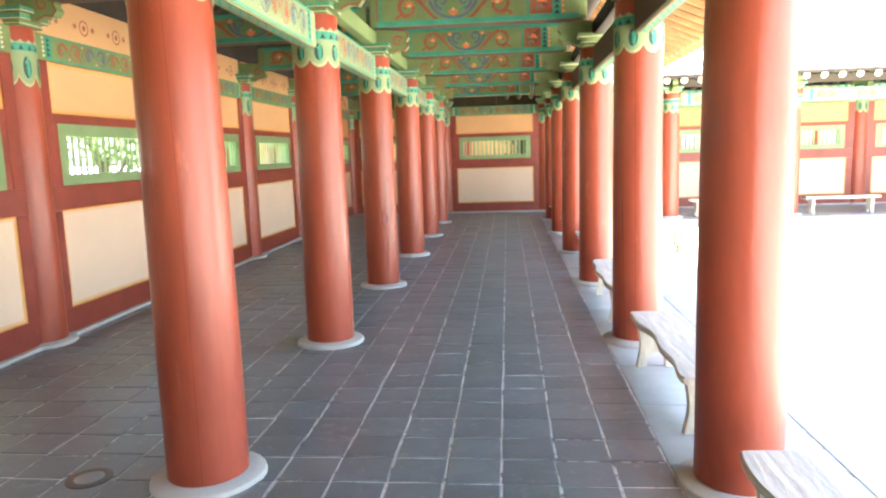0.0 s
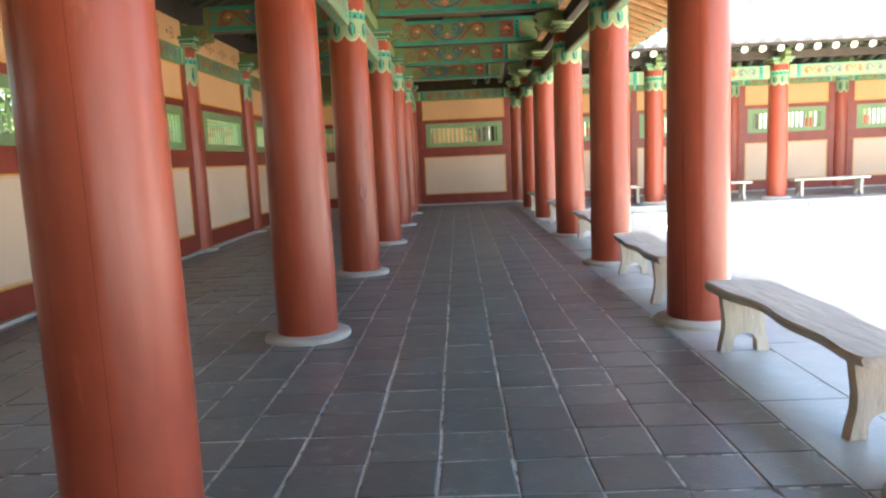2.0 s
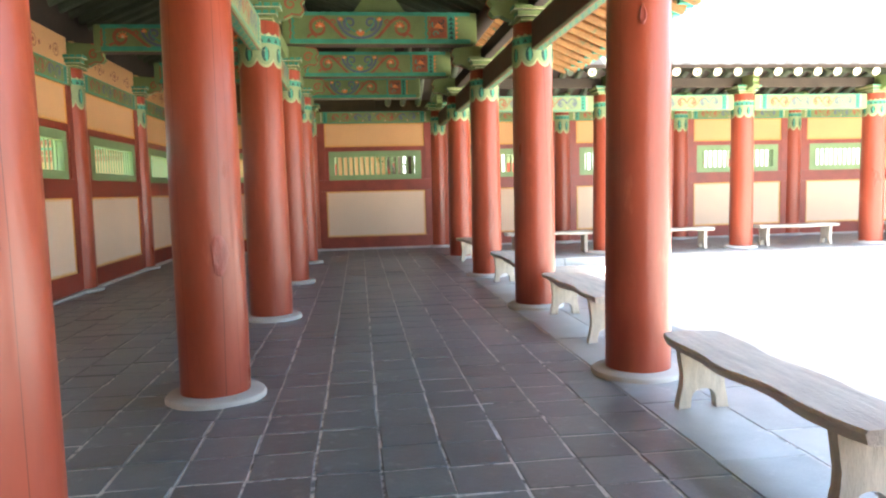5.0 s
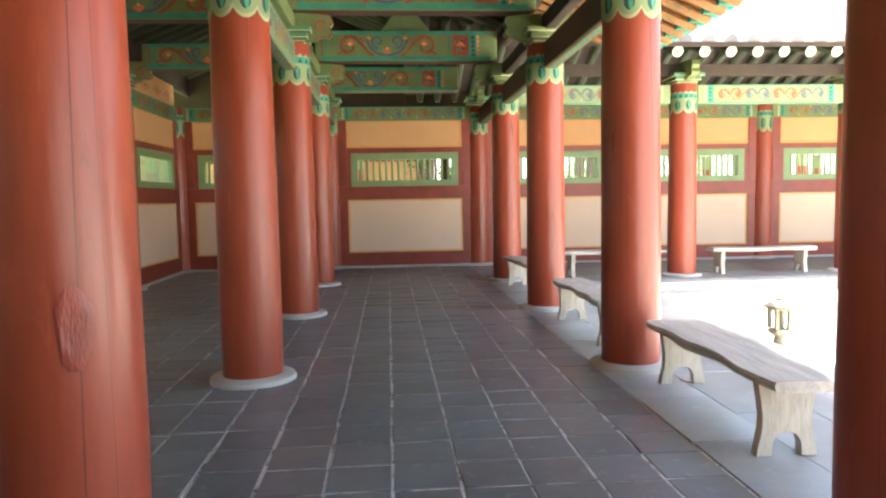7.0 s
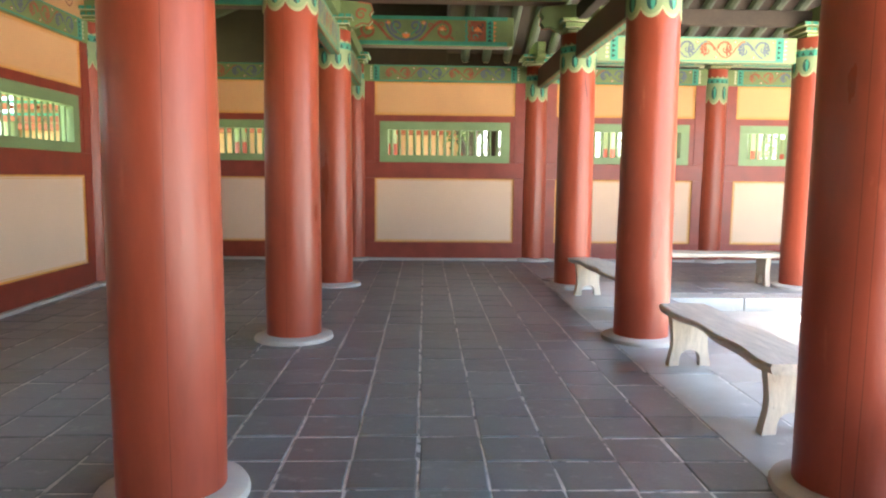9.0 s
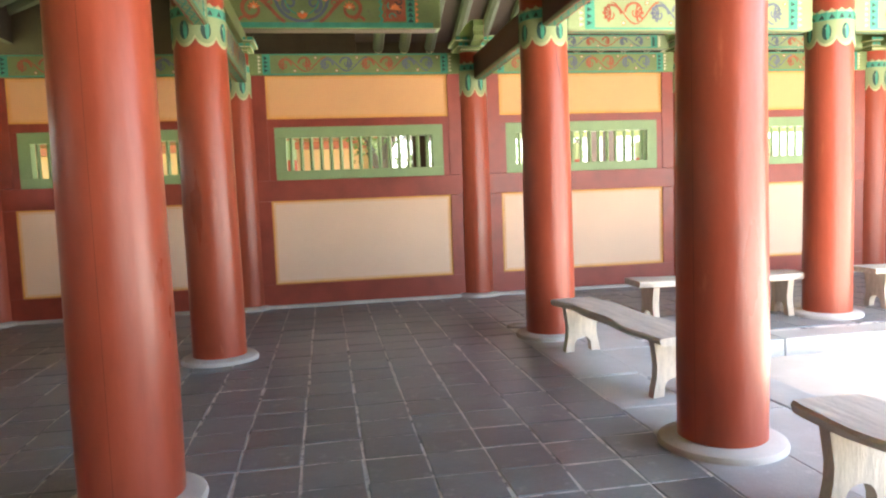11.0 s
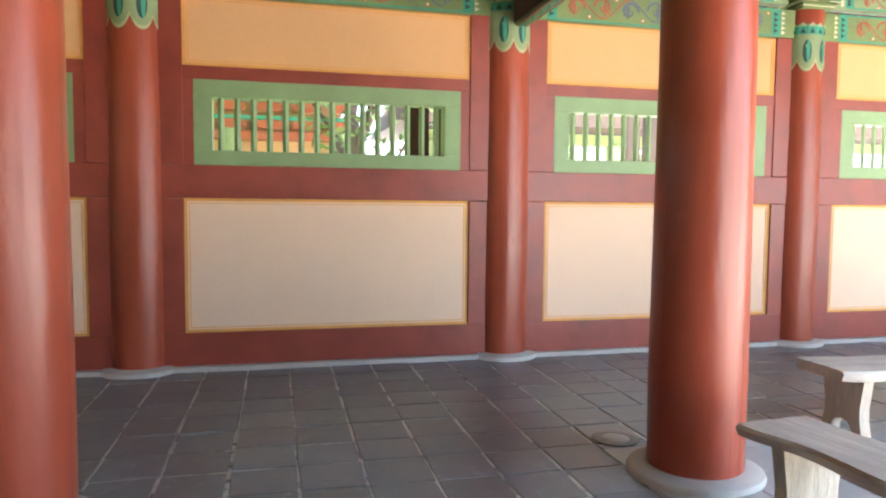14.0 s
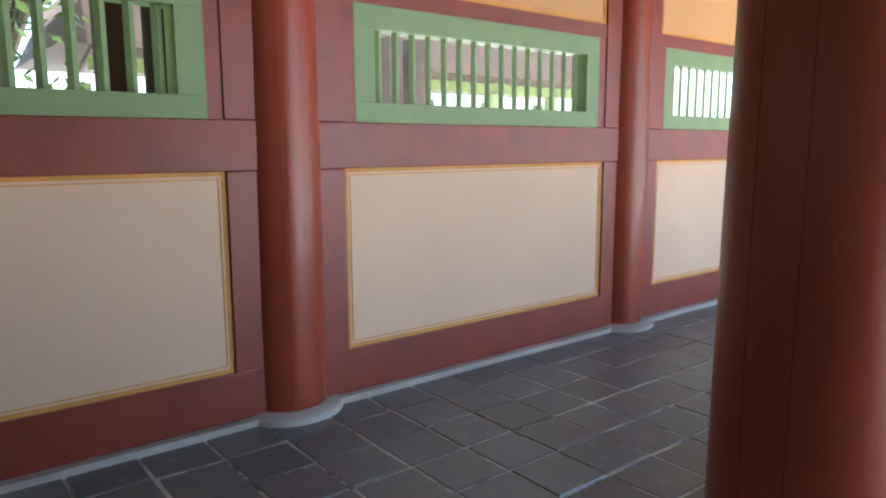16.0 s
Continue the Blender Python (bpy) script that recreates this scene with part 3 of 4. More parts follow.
bmesh.ops.rotate(b, verts=b.verts, cent=(0, 0, 0), matrix=Matrix.Rotation(radians(90), 3, 'Y'))
tagged(part("purlin", b, DARKWOOD, smooth=True, at=pose(0, ROW_Y[0], 3.70)), "dark round purlin over the gallery front", "beam")
# low king posts on the crossbeams
for y in ROW_Y:
    k = extrude_xz(bmesh.new(), [(1.0, 3.78), (1.75, 3.78), (1.60, 3.98), (1.48, 4.12), (1.27, 4.12), (1.15, 3.98)], y - 0.05, y + 0.05)
    tagged(part("king_post", k, OLIVE), "carved green king post on a crossbeam", "beam", "king posts")
plain_beam("upper_beam", "long dark beam along the king posts", (1.32, 1.44, -26, 0.0, 4.12, 4.26), DARKWOOD)

# ---------- walls ----------
def wall_bay(parent, u0, u1, M, window, top_panel=False):
    """One bay between half columns, u along the wall, face at v 0 looking to -v, thickness 0.16."""
    def put(name, bm, material, par, label=""):
        bmesh.ops.transform(bm, matrix=M, verts=bm.verts)
        return part(name, bm, material, par, label)
    a, b = u0 + 0.327, u1 - 0.327
    put("sill_stone", B(u0, u1, -0.07, 0.16, -0.02, 0.035, bevel=0.006), STONE, parent)
    put("bottom_rail", B(u0, u1, -0.018, 0.16, 0.035, 0.285, bevel=0.006), DARKRED, parent)
    put("middle_rail", B(u0 + 0.05, u1 - 0.05, -0.024, 0.16, 1.29, 1.535, bevel=0.006), DARKRED, parent)
    put("upper_rail", B(a, b, -0.016, 0.16, 2.163, 2.26, bevel=0.005), DARKRED, parent)
    for z0, z1 in ((0.285, 1.288), (1.537, 2.77)):
        put("post", B(u0 + 0.05, a, -0.02, 0.16, z0, z1, bevel=0.005), DARKRED, parent)
        put("post", B(b, u1 - 0.05, -0.02, 0.16, z0, z1, bevel=0.005), DARKRED, parent)
    put("plaster_panel", B(a, b, 0.0, 0.14, 0.285, 1.29), PLASTER, parent)
    put("upper_panel", B(a, b, 0.0, 0.14, 2.26, 2.77), ORANGE, parent)
    w0, w1 = a + 0.075, b - 0.075
    put("jamb", B(a, w0, -0.01, 0.16, 1.535, 2.163), DARKRED, parent)
    put("jamb", B(w1, b, -0.01, 0.16, 1.535, 2.163), DARKRED, parent)
    for z0, z1 in ((0.285, 1.29), (2.26, 2.77)):
        ln = bmesh.new()
        for d, w in ((0.0, 0.022), (0.034, 0.006)):
            for q in ((a + d, b - d, z0 + d, z0 + d + w), (a + d, b - d, z1 - d - w, z1 - d), (a + d, a + d + w, z0 + d + w, z1 - d - w), (b - d - w, b - d, z0 + d + w, z1 - d - w)):
                box(ln, q[0], q[1], -0.004, 0.01, q[2], q[3])
        put("border_line", ln, LINE, parent)
    wn_ob = tagged(new(window), "pale green slatted window, open between its slats", "window", "slatted windows", "structure")
    fr = bmesh.new()
    s, lo, hi = 0.13, 0.11, 0.125
    box(fr, w0, w1, -0.012, 0.13, 1.535, 1.535 + lo, 0.004)
    box(fr, w0, w1, -0.012, 0.13, 2.163 - hi, 2.163, 0.004)
    box(fr, w0, w0 + s, -0.0118, 0.13, 1.535 + lo, 2.163 - hi)
    box(fr, w1 - s, w1, -0.0118, 0.13, 1.535 + lo, 2.163 - hi)
    put("window_frame", fr, GREEN, wn_ob)
    n = 15
    for i in range(n):
        c = w0 + s + (w1 - w0 - 2 * s) * (i + 0.5) / n
        d, e = 0.024, 0.013
        sl = bmesh.new()
        vs = [(c - d, 0.05), (c, 0.05 - e), (c + d, 0.05), (c, 0.05 + e)]
        lo_v = [sl.verts.new((x, y, 1.535 + lo)) for x, y in vs]
        hi_v = [sl.verts.new((x, y, 2.163 - hi)) for x, y in vs]
        for k in range(4):
            sl.faces.new((lo_v[k], lo_v[(k + 1) % 4], hi_v[(k + 1) % 4], hi_v[k]))
        put("slat", sl, GREEN, wn_ob)
    if top_panel:
        put("frieze_panel", B(u0 + 0.1, u1 - 0.1, 0.03, 0.12, 3.02, 3.42), ORANGE, parent, "orange frieze panel with round flower marks")
        mk = bmesh.new()
        for i in range(4):
            c = u0 + 0.45 + (u1 - u0 - 0.9) * i / 3
            ribbon(mk, [(c + 0.075 * math.cos(k * math.pi / 8), 3.2 + 0.075 * math.sin(k * math.pi / 8)) for k in range(17)], 0.016, 0.016, 0.03)
            disc(mk, c, 3.2, 0.03, 0.03)
            for dx in (-0.16, 0.16):
                if i in (0, 3) and (dx < 0) == (i == 0):
                    continue
                for k in range(3):
                    an = k * math.pi / 3
                    ribbon(mk, [(c + dx - 0.035 * math.cos(an), 3.2 - 0.035 * math.sin(an)), (c + dx + 0.035 * math.cos(an), 3.2 + 0.035 * math.sin(an))], 0.014, 0.014, 0.03)
        put("flower_mark", mk, MOTIF_RED, parent)


wall_end = tagged(new("wall_north"), "end wall of red timber frame with beige and orange plaster", "wall", kind="structure")
count = 0
xs = [WALL_X - 0.06] + END_X[1:]
for u0, u1 in zip(xs, xs[1:]):
    count += 1
    wall_bay(wall_end, u0, u1, pose(0, WALL_Y, 0), "window_%d" % count)
wall_long = tagged(new("wall_west"), "long wall of red timber frame with beige and orange plaster", "wall", kind="structure")
ys = [WALL_Y + 0.057] + ROW_Y
for y1, y0 in zip(ys, ys[1:]):
    count += 1
    wall_bay(wall_long, y0, y1, pose(WALL_X, 0, 0, 0, 0, 90), "window_%d" % count, True)

# plain walls that close the galleries behind the camera
for nm, dims in (("wall_south", (-3.0, 3.0, -26.3, -26.1, -0.3, 4.9)), ("wall_east", (19.9, 20.1, -3.2, 1.4, -0.3, 4.3))):
    tagged(part(nm, B(*dims), PLASTER), "plain beige end wall", "wall", kind="structure")
# added dark sheets that keep daylight out of the attic gaps
tagged(part("wall_gable", B(-4.0, 1.45, 1.38, 1.48, 2.85, 5.1), DARKWOOD), "added dark sheet closing the attic end against daylight", "wall", kind="structure")

tagged(part("wall_attic", B(1.454, 20.0, 1.38, 1.46, 2.85, 3.5), DARKWOOD), "added dark sheet blocking daylight under the rear eave", "wall", kind="structure")

# added light blocker: shuts the open strip where western sky came in
tagged(part("wall_eave_west", B(WALL_X - 0.16, WALL_X - 0.08, -26.1, 1.36, 3.40, 3.90), DARKWOOD), "added dark sheet blocking the sky between the long wall and the roof", "wall", kind="structure")

# added filler against the light leak at the roof junction
tri = bmesh.new()
v = [tri.verts.new((xx, yy, zz)) for xx in (1.452, 1.50) for yy, zz in ((-1.15, 4.56), (1.38, 4.56), (1.38, 3.42))]
for f in ((0, 1, 2), (5, 4, 3), (0, 3, 4, 1), (1, 4, 5, 2), (2, 5, 3, 0)):
    tri.faces.new([v[k] for k in f])
tagged(part("wall_valley", tri, DARKWOOD), "added dark triangle blocking daylight where the two roofs meet", "wall", kind="structure")

# ---------- roof ----------
def zmain(x):
    return EAVE_Z + (4.0 - abs(x)) * SLOPE


def zcross(y):
    return EAVE_Z + (y + 3.7) * SLOPE if y < -1.15 else EAVE_Z + (1.4 - y) * SLOPE


def sheet(bm, pts, up):
    lo = [bm.verts.new((x, y, z)) for x, y, z in pts]
    hi = [bm.verts.new((x, y, z + up)) for x, y, z in pts]
    bm.faces.new(lo)
    bm.faces.new(hi[::-1])
    for i in range(len(pts)):
        j = (i + 1) % len(pts)
        bm.faces.new((lo[i], hi[i], hi[j], lo[j]))


# boards inside x 2.9 get the shade-darkened colour, the lit eave stays ochre
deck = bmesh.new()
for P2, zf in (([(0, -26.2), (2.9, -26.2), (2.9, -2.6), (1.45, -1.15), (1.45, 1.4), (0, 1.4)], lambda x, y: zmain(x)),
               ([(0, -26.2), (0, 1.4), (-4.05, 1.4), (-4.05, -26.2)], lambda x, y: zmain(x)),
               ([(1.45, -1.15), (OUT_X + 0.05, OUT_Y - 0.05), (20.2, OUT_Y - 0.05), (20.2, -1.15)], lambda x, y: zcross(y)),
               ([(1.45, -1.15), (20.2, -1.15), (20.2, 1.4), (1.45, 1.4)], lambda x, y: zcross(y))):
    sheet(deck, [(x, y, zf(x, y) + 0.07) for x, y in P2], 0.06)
tagged(part("ceiling", deck, DECK), "roof boards above the rafters, coloured dark for the shade indoors", "ceiling", kind="structure")
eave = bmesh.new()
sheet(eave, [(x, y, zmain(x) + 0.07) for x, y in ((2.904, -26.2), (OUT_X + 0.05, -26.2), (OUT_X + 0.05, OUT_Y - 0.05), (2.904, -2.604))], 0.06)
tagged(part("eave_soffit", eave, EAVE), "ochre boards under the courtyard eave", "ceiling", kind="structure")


def rod(bm, p, q, r, seg=8, caps=True):
    p, q = Vector(p), Vector(q)
    d = (q - p).normalized()
    a = d.orthogonal().normalized() if abs(d.z) > 0.99 else d.cross(Vector((0, 0, 1))).normalized()
    c = d.cross(a)
    r1 = [bm.verts.new(p + a * r * math.cos(t) + c * r * math.sin(t)) for t in [2 * math.pi * i / seg for i in range(seg)]]
    r2 = [bm.verts.new(q + a * r * math.cos(t) + c * r * math.sin(t)) for t in [2 * math.pi * i / seg for i in range(seg)]]
    for i in range(seg):
        bm.faces.new((r1[i], r1[(i + 1) % seg], r2[(i + 1) % seg], r2[i]))
    if caps:
        bm.faces.new(r1[::-1])
        bm.faces.new(r2)


ends, eye = bmesh.new(), bmesh.new()
roof_frame = tagged(new("roof_frame"), "round green-grey and ochre rafters in rows under the roof", "rafters", kind="structure")
R_RAF = 0.075


def rafter(p, q, cap, r=R_RAF):
    pole = bmesh.new()
    rod(pole, p, q, r)
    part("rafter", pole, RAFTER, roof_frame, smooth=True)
    if cap:
        d = (Vector(q) - Vector(p)).normalized()
        rod(ends, Vector(q), Vector(q) + d * 0.006, r * 1.02, 14)
        rod(eye, Vector(q) + d * 0.006, Vector(q) + d * 0.009, r * 0.42, 10)


y = -25.9
while y < 1.3:
    xe = OUT_X if y < OUT_Y else max(1.45, 0.3 - y)
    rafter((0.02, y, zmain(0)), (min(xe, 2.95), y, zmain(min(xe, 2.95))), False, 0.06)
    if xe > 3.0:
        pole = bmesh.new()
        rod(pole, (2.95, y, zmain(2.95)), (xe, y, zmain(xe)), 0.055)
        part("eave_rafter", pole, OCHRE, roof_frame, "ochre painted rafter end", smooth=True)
    rafter((-0.02, y + 0.16, zmain(0)), (-4.0, y + 0.16, zmain(4)), True)
    y += 0.33
x = 1.6
while x < 20:
    yl = max(OUT_Y, 0.3 - x)
    rafter((x, -1.15, zcross(-1.15)), (x, yl, zcross(yl)), x > OUT_X + 0.2, 0.07)
    rafter((x + 0.16, -1.13, zcross(-1.13)), (x + 0.16, 1.4, zcross(1.4)), True)
    x += 0.36
tagged(part("rafter_ends", ends, CREAM), "cream painted round rafter ends along the eaves", "rafters", kind="stuff")
tagged(part("rafter_eyes", eye, EAVE), "ochre dots on the rafter ends", "rafters", kind="stuff")
# teal eave boards
for nm, dims in (("eave_board", (OUT_X, OUT_X + 0.06, -26.2, OUT_Y - 0.02, EAVE_Z - 0.13, EAVE_Z - 0.02)), ("eave_board", (OUT_X, 20.2, OUT_Y - 0.07, OUT_Y, EAVE_Z - 0.09, EAVE_Z))):
    tagged(part(nm, B(*dims, bevel=0.006), TEAL if dims[1] < 5 else SAGE), "painted eave board under the tile edge", "eave board", kind="structure")
teeth = bmesh.new()
y = -26.1
while y < OUT_Y - 0.1:
    box(teeth, OUT_X - 0.14, OUT_X + 0.10, y, y + 0.07, EAVE_Z - 0.19, EAVE_Z - 0.115)
    y += 0.165
tagged(part("eave_blocks", teeth, TEAL), "row of small teal blocks along the eave", "eave board", kind="stuff")

# tiled roof surfaces: convex tile rows with round ends over a bed
rt = bmesh.new()


def tile_row(p, q, cap=True):
    p, q = Vector(p), Vector(q)
    d = (q - p).normalized()
    a = d.cross(Vector((0, 0, 1))).normalized()
    up = a.cross(d)
    prof = [(-0.085, 0), (-0.07, 0.05), (-0.035, 0.08), (0, 0.09), (0.035, 0.08), (0.07, 0.05), (0.085, 0)]
    n = max(1, int((q - p).length / 0.35))
    for k in range(n):
        s, e = p + (q - p) * (k / n), p + (q - p) * ((k + 1) / n)
        A = [rt.verts.new(s + a * u * 0.94 + up * w * 0.94) for u, w in prof]
        C = [rt.verts.new(e + a * u + up * w) for u, w in prof]
        for i in range(6):
            rt.faces.new((A[i], A[i + 1], C[i + 1], C[i]))
        if k == n - 1 and cap:
            rt.faces.new(C)


y = -26.0
while y < OUT_Y + 0.3:
    tile_row((0.0, y, zmain(0) + 0.16), (OUT_X + 0.12, y, zmain(OUT_X + 0.12) + 0.16))
    y += 0.30
x = 1.6
while x < 20:
    yl = max(OUT_Y - 0.12, 0.3 - x)
    tile_row((x, -1.15, zcross(-1.15) + 0.16), (x, yl, zcross(yl) + 0.16))
    x += 0.30
sheet(rt, [(0, -26.2, zmain(0) + 0.14), (OUT_X + 0.1, -26.2, zmain(OUT_X + 0.1) + 0.14), (OUT_X + 0.1, OUT_Y - 0.1, zmain(OUT_X + 0.1) + 0.14), (1.45, -1.15, zmain(1.45) + 0.14), (0, -1.15, zmain(0) + 0.14)], 0.03)
sheet(rt, [(1.45, -1.15, zcross(-1.15) + 0.14), (OUT_X + 0.1, OUT_Y - 0.1, zcross(OUT_Y - 0.1) + 0.14), (20.2, OUT_Y - 0.1, zcross(OUT_Y - 0.1) + 0.14), (20.2, -1.15, zcross(-1.15) + 0.14)], 0.03)
box(rt, -0.15, 0.15, -26.2, 1.4, zmain(0) + 0.2, zmain(0) + 0.45)
box(rt, 1.45, 20.2, -1.28, -1.02, zcross(-1.15) + 0.08, zcross(-1.15) + 0.42)
tagged(part("roof", rt, ROOFTILE), "grey clay tiled roof with rounded tile rows", "roof", kind="structure")

# ---------- ground and yard ----------
tagged(part("ground", B(-400, 400, -400, 400, YARD_Z - 0.3, YARD_Z), SAND), "pale sunlit courtyard sand", "ground", kind="structure")
fl = bmesh.new()
box(fl, -3.3, EDGE_X - 0.3, -26.3, 1.6, YARD_Z - 0.05, -0.005)
box(fl, EDGE_X - 0.3, 20.2, EDGE_Y + 0.3, 1.6, YARD_Z - 0.05, -0.005)
floor = tagged(part("floor", fl, MORTAR), "grey brick floor with pale mortar joints", "floor", kind="structure")
kerb = tagged(new("kerb"), "pale granite kerb along the raised gallery floor", "kerb", kind="structure")
ck = random.Random(5)
y = -26.3
while y < EDGE_Y - 0.01:
    ln = min(ck.uniform(1.0, 1.6), EDGE_Y - y)
    part("kerb_stone", B(EDGE_X - 0.295, EDGE_X, y + 0.004, y + ln - 0.004, YARD_Z - 0.05, ck.uniform(-0.004, 0.002), bevel=0.012), SLAB, kerb)
    y += ln
x = EDGE_X - 0.295
while x < 20.1:
    ln = min(ck.uniform(1.0, 1.6), 20.2 - x)
    part("kerb_stone", B(x + 0.004, x + ln - 0.004, EDGE_Y + 0.004, EDGE_Y + 0.295, YARD_Z - 0.05, ck.uniform(-0.004, 0.002), bevel=0.012), SLAB, kerb)
    x += ln
# granite terrace strip outside the floor edge
terr = bmesh.new()
box(terr, EDGE_X + 0.004, 4.7, -26.3, -4.5, YARD_Z - 0.05, -0.14, 0.01)
box(terr, EDGE_X + 0.004, 20.2, -4.496, EDGE_Y - 0.004, YARD_Z - 0.05, -0.14, 0.01)
tagged(part("pavement", terr, STONE), "pale granite terrace strip below the gallery floor", "pavement", kind="structure")


# ---------- benches ----------
def plank_mesh(seed, length, width, thick):
    """A hand-hewn plank along y with wavy edges, its top at z 0."""
    rs = random.Random(seed)
    bm = bmesh.new()
    n = 36
    ph = [rs.uniform(0, 6.28) for _ in range(6)]
    rings = []
    for i in range(n + 1):
        f = i / n
        y = -length / 2 + length * f
        tip = 0.014 * (max(0, abs(f - 0.5) - 0.44) / 0.06) ** 2
        wl = width / 2 + 0.022 * math.sin(5 * f + ph[0]) + 0.014 * math.sin(17 * f + ph[1]) - tip
        wr = width / 2 + 0.022 * math.sin(4 * f + ph[2]) + 0.014 * math.sin(15 * f + ph[3]) - tip
        zt = 0.006 * math.sin(6 * f + ph[4])
        zb = -thick + 0.006 * math.sin(9 * f + ph[5])
        prof = [(-wl + 0.012, zt), (-wl * 0.3, zt + 0.003), (wr * 0.4, zt + 0.002), (wr - 0.012, zt), (wr, zt - 0.014), (wr - 0.01, zb + 0.008), (wr - 0.03, zb), (-wl + 0.03, zb), (-wl + 0.01, zb + 0.008), (-wl, zt - 0.014)]
        rings.append([bm.verts.new((x, y, z)) for x, z in prof])
    for a, b in zip(rings, rings[1:]):
        for i in range(10):
            bm.faces.new((a[i], a[(i + 1) % 10], b[(i + 1) % 10], b[i]))
    bm.faces.new(rings[0])
    bm.faces.new(rings[-1][::-1])
    return to_mesh("plank", bm, OLDWOOD, True)


def bench_leg_mesh(width, height):
    """A board on edge with waisted sides and an arch cut between two feet."""
    w = width / 2
    side = [(w * 1.04, 0.0), (w * 0.98, 0.05), (w * 0.86, 0.13), (w * 0.84, 0.20), (w * 0.92, 0.28), (w * 1.0, height)]
    arch = [(w * 0.52 * math.cos(a), 0.005 + 0.115 * abs(math.sin(a)) ** 0.55) for a in [math.pi * i / 10 for i in range(11)]]
    pts = side + [(-x, z) for x, z in reversed(side)] + [(-x, z) for x, z in arch]
    bm = extrude_xz(bmesh.new(), pts, -0.03, 0.03)
    return to_mesh("leg", bm, BENCHLEG)


LEG = bench_leg_mesh(0.29, 0.36)


def bench(seed, cx, cy, turn, span, label):
    ob = empty("bench", label, "bench", "benches along the gallery", at=pose(cx, cy, 0, 0, 0, turn))
    part("seat_plank", plank_mesh(seed, span + 0.34, 0.37, 0.055), OLDWOOD, ob, at=pose(0, 0, 0.41))
    for s in (-1, 1):
        part("leg", LEG, None, ob, at=pose(0, s * span / 2, 0))
    return ob


BL = "weathered grey wooden plank bench on two arched board legs"
for i, (y0, y1, x0, x1) in enumerate(((-3.09, -4.40, 2.92, 3.02), (-6.00, -7.31, 2.95, 2.97), (-8.53, -9.85, 3.03, 2.975), (-11.56, -12.93, 2.92, 2.87), (-14.33, -15.66, 2.89, 2.93), (-17.0, -18.35, 2.89, 2.89), (-20.0, -21.35, 2.93, 2.93))):
    bench(i + 3, (x0 + x1) / 2, (y0 + y1) / 2, math.degrees(math.atan2(x0 - x1, y1 - y0)) + 180, abs(y1 - y0), BL)
for i, x in enumerate((4.66, 7.08, 9.80, 12.6, 15.3, 18.1)):
    bench(i + 20, x, -2.20 - 0.06 * (i % 2), 90 + (i % 3 - 1) * 1.5, 1.38, "pale weathered plank bench in the crossing gallery")

OLDSTONE = paint("mossy_lantern_stone", (0.27, 0.24, 0.165), 0.9, 6, 0.25, 0.3, wear=(0.17, 0.16, 0.10), wear_at=0.58)
# ---------- stone lantern ----------
lantern = empty("stone_lantern", "small pale stone lantern standing in the courtyard", "lantern", at=pose(4.95, -6.45, YARD_Z))
lantern.scale = (0.66, 0.66, 0.82)
part("foot", lathe(bmesh.new(), [(0.15, 0), (0.15, 0.04), (0.10, 0.07), (0.075, 0.17), (0.11, 0.20)], 8), OLDSTONE, lantern)
part("tray", lathe(bmesh.new(), [(0.12, 0.20), (0.17, 0.225), (0.17, 0.255), (0.13, 0.275)], 8), OLDSTONE, lantern)
lb = bmesh.new()
for sx in (-1, 1):
    for sy in (-1, 1):
        box(lb, sx * 0.10 - 0.028, sx * 0.10 + 0.028, sy * 0.10 - 0.028, sy * 0.10 + 0.028, 0.275, 0.50)
box(lb, -0.128, 0.128, -0.128, 0.128, 0.501, 0.535)
part("fire_box", lb, OLDSTONE, lantern)
part("cap", lathe(bmesh.new(), [(0.24, 0.535), (0.25, 0.56), (0.14, 0.60), (0.05, 0.615), (0.06, 0.65), (0.03, 0.68), (0.005, 0.69)], 8), OLDSTONE, lantern)

# ---------- floor lights ----------
for x, y in ((2.74, -1.915), (-0.65, -1.90), (-0.63, -16.36)):
    u = empty("floor_light", "round recessed floor light with a worn metal rim and glass lens", "floor light", "floor lights", at=pose(x, y, 0))
    part("rim", lathe(bmesh.new(), [(0.125, -0.01), (0.125, 0.006), (0.10, 0.010), (0.082, 0.008), (0.082, -0.01)], 28), IRON, u, smooth=True)
    part("lens", lathe(bmesh.new(), [(0.081, -0.01), (0.08, 0.008), (0.06, 0.014), (0.02, 0.018)], 24), LENS, u, smooth=True)

# ---------- beyond the end wall: a painted hall ----------
HALLWALL = paint("dull_ochre_wall", (0.55, 0.33, 0.16), 0.85, 1.5, 0.1, 0.05)
hall = empty("temple_hall", "painted wooden hall with red columns, orange walls and green brackets", "building", at=pose(-1.0, 8.2, 0))
HX0, HX1 = -9.0, 3.2
part("stone_platform", B(HX0 - 1, HX1 + 0.8, -0.9, 6, YARD_Z - 0.05, 0.1, bevel=0.02), STONE, hall)
part("wall", B(HX0, HX1, 0.25, 0.4, 0.1, 4.0), HALLWALL, hall)
# front overhang stretched to 4.2 m, out of view, to shade the hall
part("roof", extrude_xz(bmesh.new(), [(HX0 - 1.6, 4.0), (HX1 + 1.5, 4.0), (HX1 + 0.4, 5.4), (HX0 - 0.4, 5.4)], -4.2, 6), DECK, hall)
shaft = to_mesh("hall_column", lathe(bmesh.new(), [(0.19, 0.1), (0.18, 2.2)], 16), RED, True)
